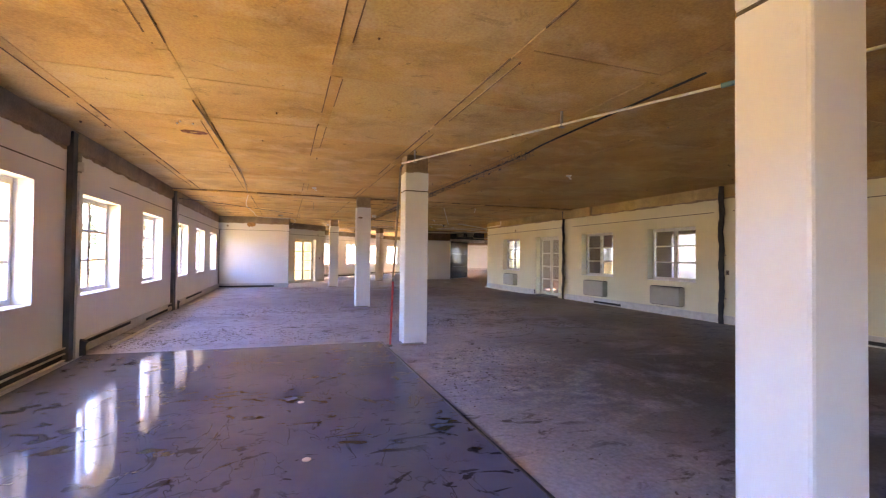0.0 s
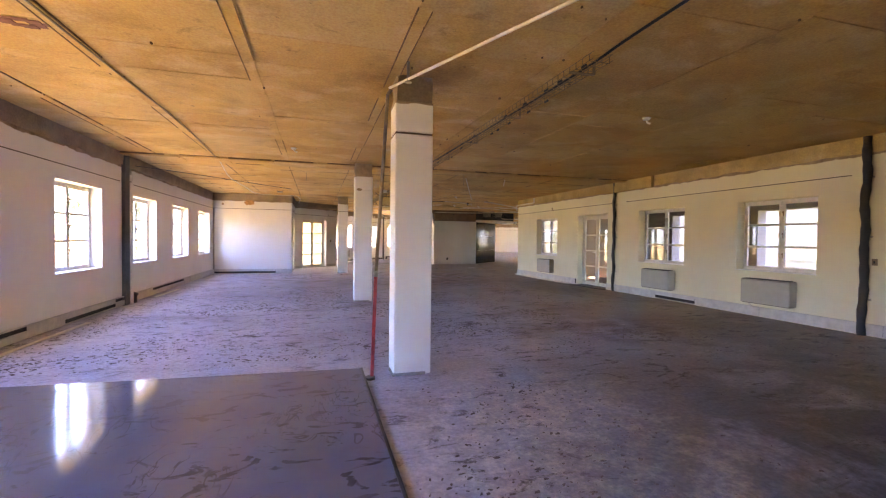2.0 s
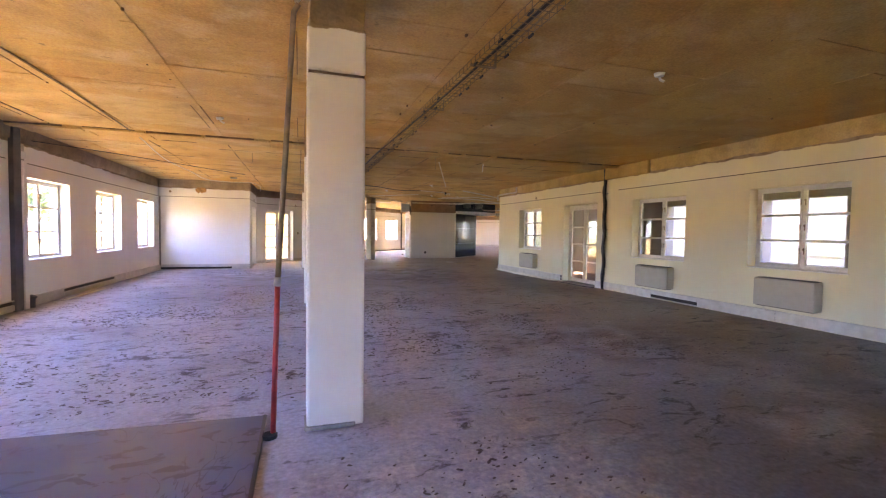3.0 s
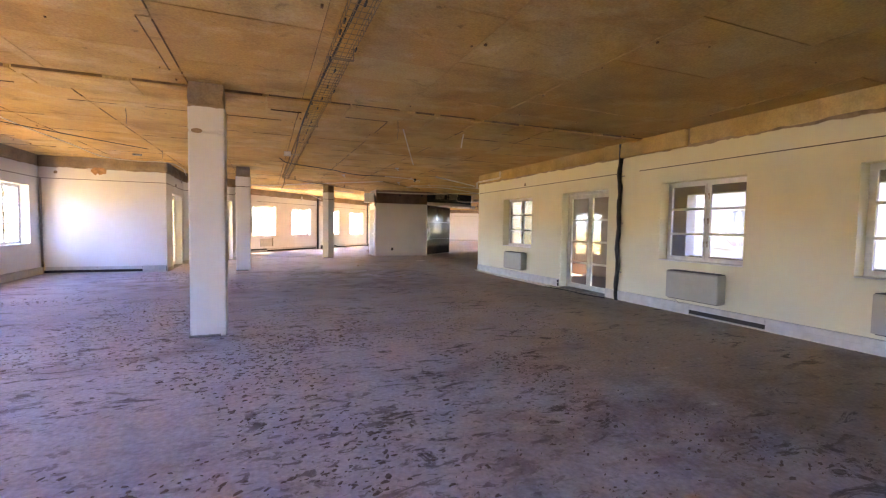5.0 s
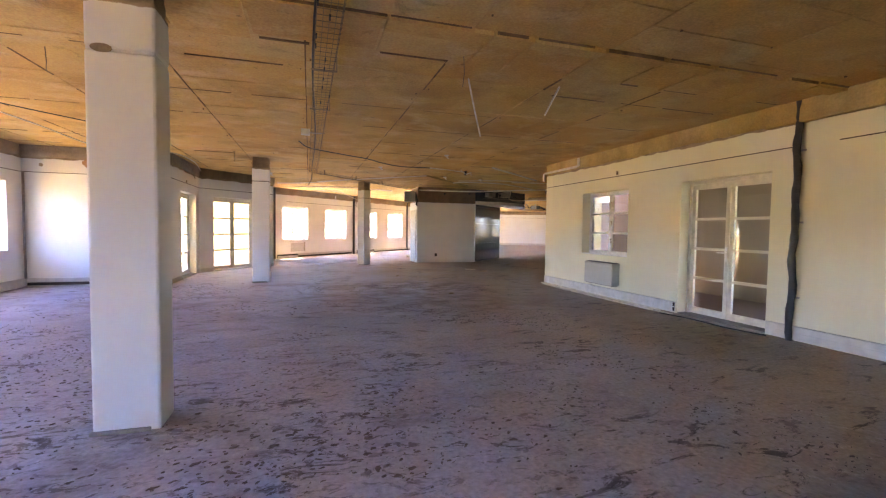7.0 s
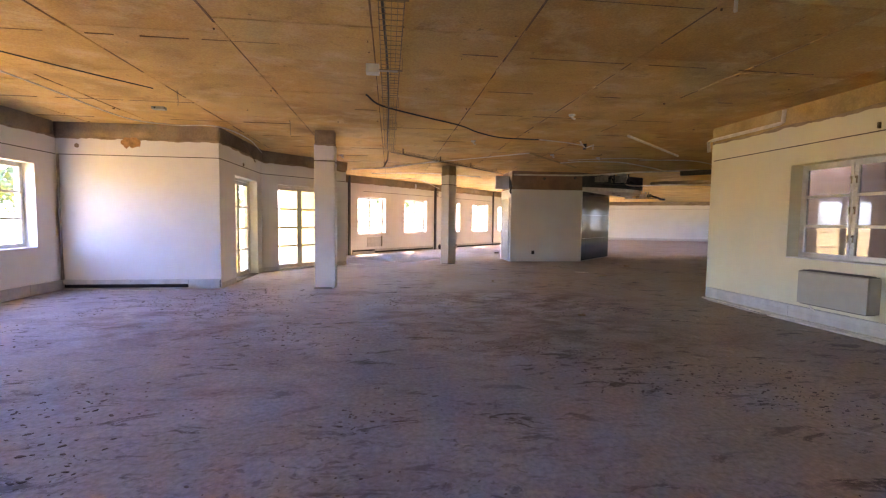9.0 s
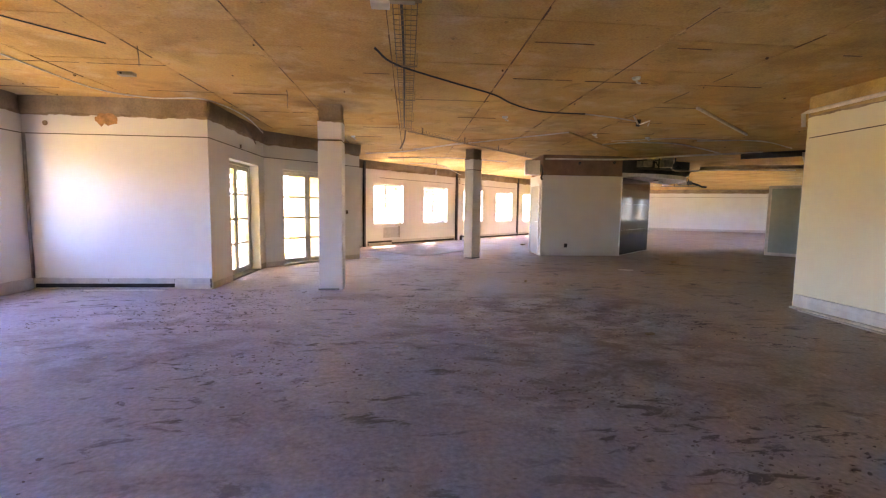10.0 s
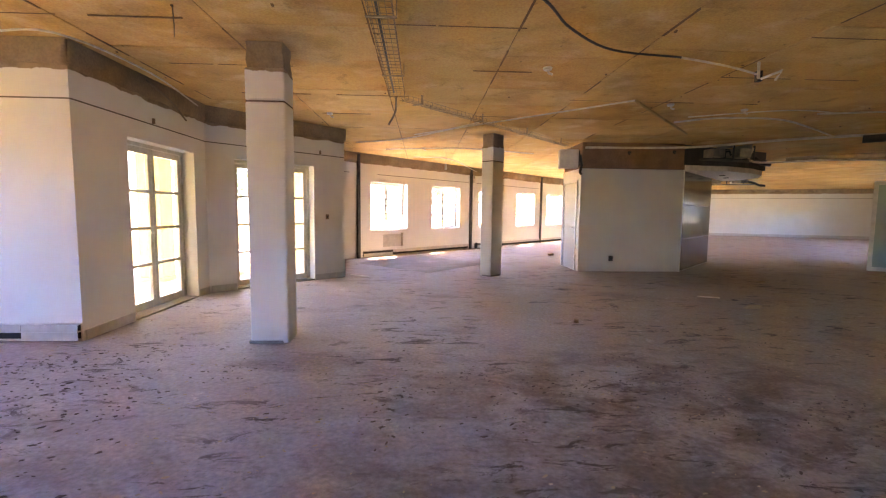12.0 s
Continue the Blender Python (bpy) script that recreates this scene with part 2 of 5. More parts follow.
def make_sheet():
    """Dark, glossy flooring sheet with dusty smudges and boot scuffs."""
    m = Mat("polished_sheet", 0.12, 0, 0.30)
    n = m.noise(0.9, 5)
    c = m.ramp(n, (0.3, (0.090, 0.098, 0.150)), (0.7, (0.140, 0.150, 0.215)))
    mark = m.noise(3.6, 3, 0.55, m.mapped((0.8, 1.5, 1), 38), 1.6)
    near = m.ramp(m.noise(0.8, 3), (0.36, 0.0), (0.48, 1.0))
    f = m.math("MULTIPLY", m.ramp(mark, (0.585, 0.0), (0.625, 1.0)), near)
    c = m.mix(m.math("MULTIPLY", f, 0.85), c, (0.022, 0.019, 0.02))
    scuff = m.noise(1.5, 3, 0.5, m.mapped((1.5, 0.8, 1), 60), 2.6)
    line = m.ramp(scuff, (0.485, 0.0), (0.495, 1.0), (0.505, 1.0), (0.515, 0.0))
    g = m.math("MULTIPLY", line, m.ramp(m.noise(1.1, 3, 0.6, m.mapped((1, 1, 1), 15)), (0.48, 0.0), (0.56, 1.0)))
    c = m.mix(m.math("MULTIPLY", g, 0.8), c, (0.03, 0.026, 0.028))
    dust = m.noise(2.3, 6, 0.7)
    c = m.mix(m.ramp(dust, (0.5, 0.0), (0.8, 0.4)), c, (0.17, 0.17, 0.20))
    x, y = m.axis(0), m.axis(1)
    # paler towards the far edge, with an uneven front
    paler_far = m.math("ADD", m.math("DIVIDE", y, 7.2), m.math("MULTIPLY", m.math("SUBTRACT", m.noise(1.2, 5), 0.5), 0.5))
    c = m.mix(m.ramp(paler_far, (0.55, 0.0), (1.0, 0.45)), c, (0.24, 0.235, 0.26))
    m.color(c)
    r = m.math("ADD", m.ramp(dust, (0.3, 0.04), (0.75, 0.13)), m.math("MULTIPLY", m.math("MAXIMUM", f, g), 0.15))
    m.rough(r)
    m.bump(m.noise(1.6, 3), 0.04, 0.01)
    return m.m


def make_glass(name, tint=(0.95, 0.97, 0.96)):
    m = Mat(name)
    t = m.t
    clear, gloss = t.nodes.new("ShaderNodeBsdfTransparent"), t.nodes.new("ShaderNodeBsdfGlossy")
    clear.inputs["Color"].default_value = (*tint, 1)
    gloss.inputs["Roughness"].default_value = 0.02
    face, mixer = t.nodes.new("ShaderNodeLayerWeight"), t.nodes.new("ShaderNodeMixShader")
    face.inputs["Blend"].default_value = 0.5
    f = m.math("ADD", m.math("MULTIPLY", m.math("POWER", face.outputs["Facing"], 4.0), 0.5), 0.045)
    m.link(f, mixer.inputs[0])
    m.link(clear.outputs[0], mixer.inputs[1])
    m.link(gloss.outputs[0], mixer.inputs[2])
    m.link(mixer.outputs[0], t.nodes["Material Output"].inputs["Surface"])
    return m.m


CEIL, FLOOR, SHEET = make_ceiling(), make_floor(), make_sheet()
WALL = make_wall("white_emulsion", (0.77, 0.76, 0.72), (0.82, 0.815, 0.785))
# the same emulsion, yellowed to carry the warm bounced light
WARMWALL = make_wall("warm_lit_emulsion", (0.74, 0.695, 0.50), (0.79, 0.75, 0.565))
ROUGH = make_concrete("bare_plaster", (0.36, 0.27, 0.18), (0.22, 0.155, 0.10), (0.46, 0.36, 0.25)).m
GREYC = make_concrete("grey_concrete", (0.30, 0.28, 0.26), (0.20, 0.19, 0.18), (0.40, 0.38, 0.36)).m
WHITE = plain("white_enamel", (0.78, 0.77, 0.74), 0.4)
CREAM = plain("cream_frame", (0.74, 0.70, 0.60), 0.45)
SKIRT = plain("dusty_trunking", (0.60, 0.58, 0.53), 0.55, vary=0.16, scale=7)
UNIT = plain("beige_sheet_metal", (0.44, 0.41, 0.33), 0.5, vary=0.05)
GRILLE = plain("dark_grille", (0.06, 0.055, 0.05), 0.6)
BLACK = plain("black_plastic", (0.025, 0.025, 0.028), 0.5)
DARKCH = plain("dark_grey_steel", (0.07, 0.075, 0.08), 0.55, vary=0.4, scale=4)
RED = plain("red_paint", (0.50, 0.045, 0.05), 0.45, vary=0.3, scale=14)
GALV = plain("galvanised_steel", (0.42, 0.40, 0.37), 0.45, 0.7, vary=0.3)
DULLPIPE = plain("dull_pipe", (0.26, 0.20, 0.14), 0.6, 0.2, vary=0.35)
PVC = plain("dusty_pvc", (0.80, 0.74, 0.64), 0.5, vary=0.25)
ALU = plain("bright_aluminium", (0.82, 0.82, 0.80), 0.38, 0.35, vary=0.12)
BLUE = plain("blue_tape", (0.12, 0.25, 0.34), 0.5)
WIRE = plain("rusty_wire", (0.30, 0.215, 0.13), 0.55, 0.4, vary=0.4)
LINE = plain("dirty_shadow_line", (0.14, 0.105, 0.075), 0.8, vary=0.4)
YELLOW = plain("yellow_render", (0.72, 0.58, 0.26), 0.8, scale=3)
STUCCO = plain("white_render", (0.78, 0.76, 0.72), 0.85, scale=2)
PAVE = plain("pale_paving", (0.70, 0.62, 0.50), 0.85, scale=2, vary=0.3)
DRY = plain("dry_sandy_lawn", (0.42, 0.32, 0.115), 0.9, scale=1.2, vary=0.35)
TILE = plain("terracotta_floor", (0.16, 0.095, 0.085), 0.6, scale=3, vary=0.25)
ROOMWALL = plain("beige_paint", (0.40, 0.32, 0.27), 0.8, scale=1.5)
BRICK = plain("red_brown_brick", (0.28, 0.11, 0.075), 0.85, scale=16, vary=0.4)
FROST = plain("pale_green_panel", (0.42, 0.52, 0.49), 0.12, vary=0.05, bump=0.0)
GRASS = plain("lawn", (0.07, 0.13, 0.035), 0.9, scale=3, vary=0.5)
LEAF = plain("leaf_green", (0.07, 0.12, 0.035), 0.7, scale=6, vary=0.5)
BARK = plain("bark", (0.12, 0.085, 0.06), 0.9, scale=12, vary=0.5)
CRUMB = plain("dried_adhesive", (0.145, 0.115, 0.12), 0.8, vary=0.4, scale=20)
DUST = plain("sandy_crumbs", (0.47, 0.39, 0.31), 0.9, vary=0.3, scale=20)
RAWBRICK = plain("raw_orange_brick", (0.50, 0.27, 0.12), 0.9, vary=0.4, scale=16, bump=0.4)
CARD = plain("cardboard", (0.42, 0.32, 0.21), 0.9)
LAMPW = plain("white_plastic", (0.72, 0.71, 0.68), 0.45)
FLASH = plain("dark_gap", (0.035, 0.032, 0.03), 0.9)
JOINT = plain("grimy_joint", (0.25, 0.145, 0.07), 0.9, vary=0.5, scale=6, bump=0.4)
OCHRE = make_concrete("ochre_plaster", (0.52, 0.37, 0.17), (0.36, 0.24, 0.10), (0.62, 0.47, 0.25)).m
GLASS = make_glass("window_glass")
# grey tint added to hold back the courtyard's brightness
DIMGLASS = make_glass("dimming_glass", (0.66, 0.65, 0.70))


def make_blackpanel():
    m = Mat("black_marble_panel", 0.1, 0, 0.25)
    n = m.noise(1.8, 5, 0.6, m.mapped((1, 1, 0.5)))
    m.color(m.ramp(n, (0.3, (0.012, 0.012, 0.012)), (0.75, (0.05, 0.045, 0.04))))
    m.rough(m.ramp(m.noise(2.5, 4), (0.3, 0.06), (0.8, 0.16)))
    return m.m


MARBLE = make_blackpanel()
PANE = plain("grey_reflecting_pane", (0.26, 0.28, 0.32), 0.1, bump=0.0)


# ---- mesh helpers ----
class Shape:
    """Collects boxes, bars and tubes into one mesh."""

    def __init__(self):
        self.bm = bmesh.new()

    def box(self, x0, x1, y0, y1, z0, z1, bevel=0.0):
        made = bmesh.ops.create_cube(self.bm, size=1, matrix=Matrix.Translation(((x0 + x1) / 2, (y0 + y1) / 2, (z0 + z1) / 2)) @ Matrix.Diagonal((abs(x1 - x0), abs(y1 - y0), abs(z1 - z0), 1)))
        if bevel:
            edges = {e for v in made["verts"] for e in v.link_edges}
            bmesh.ops.bevel(self.bm, geom=list(edges), offset=bevel, segments=2, affect="EDGES", profile=0.5)
        return self

    def tube(self, pts, r, n=8):
        pts = [Vector(p) for p in pts]
        rings = []
        for i, p in enumerate(pts):
            d = (pts[min(i + 1, len(pts) - 1)] - pts[max(i - 1, 0)]).normalized()
            a = d.orthogonal().normalized() if not rings else (prev - d * prev.dot(d)).normalized()
            prev = a
            b = d.cross(a)
            rr = r[i] if isinstance(r, (list, tuple)) else r
            rings.append([self.bm.verts.new(p + rr * (a * math.cos(2 * math.pi * k / n) + b * math.sin(2 * math.pi * k / n))) for k in range(n)])
        for u, v in zip(rings, rings[1:]):
            for k in range(n):
                self.bm.faces.new((u[k], u[(k + 1) % n], v[(k + 1) % n], v[k])).smooth = True
        self.bm.faces.new(list(reversed(rings[0])))
        self.bm.faces.new(rings[-1])
        return self

    def prism(self, outline, z0, z1):
        """A flat outline (anticlockwise) raised from z0 to z1."""
        lo = [self.bm.verts.new((x, y, z0)) for x, y in outline]
        hi = [self.bm.verts.new((x, y, z1)) for x, y in outline]
        n = len(lo)
        self.bm.faces.new(list(reversed(lo)))
        self.bm.faces.new(hi)
        for k in range(n):
            self.bm.faces.new((lo[k], lo[(k + 1) % n], hi[(k + 1) % n], hi[k]))
        return self

    def mesh(self, name, material):
        bmesh.ops.recalc_face_normals(self.bm, faces=self.bm.faces)
        me = bpy.data.meshes.new(name)
        self.bm.to_mesh(me)
        self.bm.free()
        me.materials.append(material)
        return me


def part(name, shape, material, parent, label=""):
    ob = new(name, shape.mesh(name, material))
    ob.parent = parent
    return tagged(ob, label)


def thing(name, shape, material, label, category, group="", kind="", m=None):
    ob = new(name, shape.mesh(name, material))
    if m is not None:
        ob.matrix_world = m
    return tagged(ob, label, category, group, kind)


def empty(name, m, label, category, group="", kind=""):
    ob = new(name)
    ob.empty_display_size = 0.1
    ob.matrix_world = m
    return tagged(ob, label, category, group, kind)


def wall_pose(p, q):
    """Along the wall's inner face is x, outwards is y."""
    return pose(p[0], p[1], 0, 0, 0, math.degrees(math.atan2(q[1] - p[1], q[0] - p[0])))


def length(p, q):
    return math.hypot(q[0] - p[0], q[1] - p[1])


H = 3.03       # ceiling
HEAD = 2.23    # heads of windows and doors
SILL = 0.80
THICK = 0.32


def build_wall(name, p, q, openings=(), before=0.0, after=0.0, material=None, thick=THICK, height=H, label="white painted plaster wall with bare brown band"):
    """A wall with real openings (s0, s1, z0, z1), s along the inner face from p."""
    xs = sorted({-before, length(p, q) + after, *[v for o in openings for v in o[:2]]})
    zs = sorted({0.0, height, *[v for o in openings for v in o[2:]]})
    bm = bmesh.new()
    grid = {}

    def vert(x, y, z):
        key = (round(x, 4), round(y, 4), round(z, 4))
        if key not in grid:
            grid[key] = bm.verts.new(key)
        return grid[key]

    solid = {(i, k): not any(o[0] <= (xs[i] + xs[i + 1]) / 2 <= o[1] and o[2] <= (zs[k] + zs[k + 1]) / 2 <= o[3] for o in openings)
             for i in range(len(xs) - 1) for k in range(len(zs) - 1)}
    for (i, k), full in solid.items():
        if not full:
            continue
        x0, x1, z0, z1 = xs[i], xs[i + 1], zs[k], zs[k + 1]
        for y in (0, thick):
            side = bm.faces.new([vert(x0, y, z0), vert(x1, y, z0), vert(x1, y, z1), vert(x0, y, z1)])
            side.material_index = 1 if y else 0
        for di, dk, c in ((-1, 0, ((x0, z0), (x0, z1))), (1, 0, ((x1, z0), (x1, z1))), (0, -1, ((x0, z0), (x1, z0))), (0, 1, ((x0, z1), (x1, z1)))):
            if not solid.get((i + di, k + dk), False):
                (a, b), (c0, d) = c
                bm.faces.new([vert(a, 0, b), vert(c0, 0, d), vert(c0, thick, d), vert(a, thick, b)])
    s = Shape()
    s.bm.free()
    s.bm = bm
    ob = thing(name, s, material or WALL, label, "wall", kind="structure", m=wall_pose(p, q))
    ob.data.materials.append(YELLOW)
    return ob


# ---- plan ----
WEST, EAST, BACK, SOUTH = -2.70, 9.04, 20.42, -9.6
D = math.sqrt(0.5)
C1 = (0.08, BACK)                       # corner of the projecting back wall
C2 = (0.08, 23.13)                      # inner corner of the bend
C3 = (C2[0] + 2.67 * D, C2[1] + 2.67 * D)
C4 = (C3[0] - 2.72 * D, C3[1] + 2.72 * D)
FARL = (C4[0] + 27.0 * D, C4[1] + 27.0 * D)
E1 = (EAST, 19.05)
WING = 30.6
E2 = (E1[0] + WING * D, E1[1] + WING * D)
FARQ = (FARL[0] + 13.0 * 0.92, FARL[1] - 13.0 * 0.39)

# floor and ceiling follow the bent plan
plan = [(WEST - 0.3, SOUTH - 0.3), (EAST + 0.3, SOUTH - 0.3), (EAST + 0.3, E1[1] - 0.12), (E2[0] + 0.4, E2[1] + 0.1), (FARQ[0] + 0.4, FARQ[1] + 0.3), (FARL[0] + 0.1, FARL[1] + 0.3), (FARL[0] - 0.2, FARL[1] + 0.2), (C4[0] - 0.2, C4[1] + 0.2), (C4[0] - 0.2, C4[1] - 0.2), (C2[0] - 0.25, C2[1] + 0.1), (C2[0] - 0.25, BACK + 0.28), (WEST - 0.3, BACK + 0.28)]
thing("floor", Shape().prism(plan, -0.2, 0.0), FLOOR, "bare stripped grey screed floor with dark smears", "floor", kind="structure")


def inside(x, y):
    """Whether a place lies within the plan."""
    hit = False
    for (ax, ay), (bx, by) in zip(plan, plan[1:] + plan[:1]):
        if (ay > y) != (by > y) and x < ax + (bx - ax) * (y - ay) / (by - ay):
            hit = not hit
    return hit


ceiling_shape = Shape().prism(plan, H + 0.012, H + 0.25)


def dirty(x0, x1, y0, y1, z0, z1):
    """A grime-filled piece of the slab."""
    k = len(ceiling_shape.bm.faces)
    ceiling_shape.box(x0, x1, y0, y1, z0, z1)
    ceiling_shape.bm.faces.ensure_lookup_table()
    for f in ceiling_shape.bm.faces[k:]:
        f.material_index = 1


rnd = random.Random(5)
edges = [WEST - 0.02, -2.10, -0.95, 0.40, 1.75, 3.10, 4.45, 5.80, 7.15, 8.50, 9.85, 11.2, 12.55, 13.9, 15.25, 16.6, 17.95, 19.3, 20.65, 22.0]
nails = []
for x0, x1 in zip(edges, edges[1:]):              # formwork boards
    y = SOUTH - rnd.uniform(0, 0.5)
    while y < 36:
        ln = rnd.choice((0.62, 0.62, 0.95, 1.25)) if y < 12 else rnd.choice((1.22, 1.22, 0.9))
        if y < 12.35 < y + ln:
            ln = 12.35 - y + 0.001
        gap = rnd.uniform(0.002, 0.005) if y < 12 else rnd.uniform(0.003, 0.009)
        skew = rnd.uniform(-0.006, 0.006)
        if any(inside(px, py) for px in (x0 + 0.1, x1 - 0.1) for py in (y + 0.1, y + ln - 0.1)):
            ceiling_shape.box(x0 + gap, x1 - gap, y + gap + skew, y + ln - gap + skew, H - rnd.uniform(0.0, 0.005), H + 0.02)
            dirty(x0, x1, y, y + ln, H + 0.006, H + 0.010)
            for _ in range(rnd.choice((0, 0, 1, 1, 2))):
                nails.append((rnd.choice((x0 + 0.05, x1 - 0.05, rnd.uniform(x0, x1))), y + rnd.uniform(0.05, ln)))
        y += ln
for x, y in nails:                                # nail stubs and pin holes
    if inside(x, y) and inside(x + 0.3, y + 0.3) and inside(x - 0.3, y - 0.3):
        r = rnd.uniform(0.004, 0.010)
        dirty(x - r, x + r, y - r, y + r * rnd.uniform(1, 2.2), H - rnd.uniform(0.008, 0.022), H + 0.015)
for x in (-2.10, -0.95, 0.4, 1.75):               # raised joint strips with torn edges
    y = SOUTH
    while y < 12.2:
        ln = min(rnd.uniform(0.9, 2.4), 12.3 - y)
        o = rnd.uniform(-0.008, 0.008)
        ceiling_shape.box(x - 0.05 + o, x + 0.05 + o, y, y + ln - 0.01, H - 0.010, H + 0.02)
        if rnd.random() < 0.8:
            dirty(x - 0.058 + o, x - 0.049 + o, y + 0.02, y + ln * rnd.uniform(0.6, 0.95), H - 0.016, H + 0.02)
        if rnd.random() < 0.8:
            dirty(x + 0.049 + o, x + 0.058 + o, y + 0.05, y + ln * rnd.uniform(0.5, 0.95), H - 0.015, H + 0.02)
        y += ln
for x in (-0.95, 0.4, 1.75, 3.1, 4.45, 5.8, 7.15):    # torn grout along the joints past the middle
    y = 13.2
    while y < 25.5:
        ln = rnd.uniform(0.2, 0.9)
        w = rnd.uniform(0.003, 0.010)
        if inside(x, y) and inside(x, y + ln + 0.2):
            dirty(x - w, x + w, y, y + ln, H - rnd.uniform(0.006, 0.010), H + 0.02)
        y += ln + rnd.uniform(0.1, 0.9)
y = 13.75
while y < 25.5:                                   # and across them
    x = WEST + 0.1
    while x < 8.6:
        ln = rnd.uniform(0.2, 1.1)
        w = rnd.uniform(0.003, 0.009)
        if rnd.random() < 0.5 and inside(x - 0.3, y + 0.3) and inside(x + ln + 0.2, y - 0.2):
            dirty(x, x + ln, y - w, y + w, H - rnd.uniform(0.006, 0.010), H + 0.02)
        x += ln + rnd.uniform(0.02, 0.5)
    y += 1.22
x = WEST
while x < EAST - 0.1:                             # patched construction joint
    ln = min(rnd.uniform(0.3, 1.1), EAST - x)
    ceiling_shape.box(x, x + ln - 0.012, 12.35, 12.52 + rnd.uniform(-0.03, 0.04), H - 0.035 - rnd.uniform(0, 0.02), H + 0.02)
    ceiling_shape.box(x + 0.01, x + ln - 0.02, 12.54, 13.08 + rnd.uniform(-0.07, 0.10), H - 0.012 - rnd.uniform(0, 0.010), H + 0.02)
    dirty(x + 0.02, x + ln * rnd.uniform(0.75, 1.0), 12.338, 12.352 + rnd.uniform(0, 0.006), H - rnd.uniform(0.012, 0.035), H + 0.02)
    if rnd.random() < 0.7:
        dirty(x + 0.05, x + ln * rnd.uniform(0.4, 0.9), 13.09, 13.10 + rnd.uniform(0, 0.012), H - rnd.uniform(0.008, 0.022), H + 0.02)
    x += ln
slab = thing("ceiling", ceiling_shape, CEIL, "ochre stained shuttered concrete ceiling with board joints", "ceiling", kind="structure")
slab.data.materials.append(JOINT)

# the first three are unseen, added to light the hall from behind
west_windows = [-8.86, -6.14, -3.41, -0.68, 2.02, 4.74, 7.48, 10.22, 13.02, 15.74, 18.44]
W_W = 1.48
east_windows = [(17.44, 15.96), (11.95, 10.48), (9.18, 7.72)]
east_doors = [(14.71, 13.22), (6.44, 4.95)]
# the last two are hidden, added for more light on the far wall
fw_u = [2.05, 4.66, 7.27, 9.88, 12.45, 15.05, 17.65, 20.25, 22.85]
# unseen windows supposed in the inner wall to light the far wing
added_wing_u = [13.0, 16.0, 19.0, 22.0, 25.0]

s0 = SOUTH
build_wall("wall_west", (WEST, SOUTH), (WEST, BACK), [(y - s0, y - s0 + W_W, SILL, HEAD) for y in west_windows], 0.3, 0.3)
build_wall("wall_back", (WEST, BACK), (C1[0] - THICK, BACK))
build_wall("wall_bay_west", C1, C2, [(0.84, 2.36, 0.0, HEAD)], 0, 0.13)
build_wall("wall_bay_north", C2, C3, [(0.46, 1.96, 0.0, HEAD)], 0.05, 0)
build_wall("wall_bay_return", (C3[0] - THICK * D, C3[1] + THICK * D), C4, (), 0, 0.3)
fw_off = ((E1[0] - C4[0]) + (E1[1] - C4[1])) * D
build_wall("wall_wing_north", C4, FARL, [(u + fw_off, u + fw_off + 1.47, SILL, HEAD) for u in fw_u], 0.0, 0.3)
build_wall("wall_far", FARL, FARQ, (), 0.3, 0.3)
GD_U = 9.0
build_wall("wall_wing_south", E2, E1, [(WING - GD_U, WING - GD_U + 0.95, 0.0, 2.26)] + [(WING - u - W_W, WING - u, SILL, HEAD) for u in added_wing_u], 0.6, 0, WARMWALL, label="painted plaster wall of the wing, warm light in its tint")
build_wall("wall_east", E1, (EAST, SOUTH), [(E1[1] - a, E1[1] - b, 0.86, 2.19) for a, b in east_windows] + [(E1[1] - a, E1[1] - b, 0.0, 2.19) for a, b in east_doors], 0, 0.3, WARMWALL, label="painted plaster wall with bare brown band, warm light in its tint")
# unseen openings added to brighten the columns' south faces
added_south_windows = [-1.2, 1.5]
build_wall("wall_south", (EAST, SOUTH), (WEST, SOUTH), [(EAST - x - W_W, EAST - x, SILL, HEAD) for x in added_south_windows])


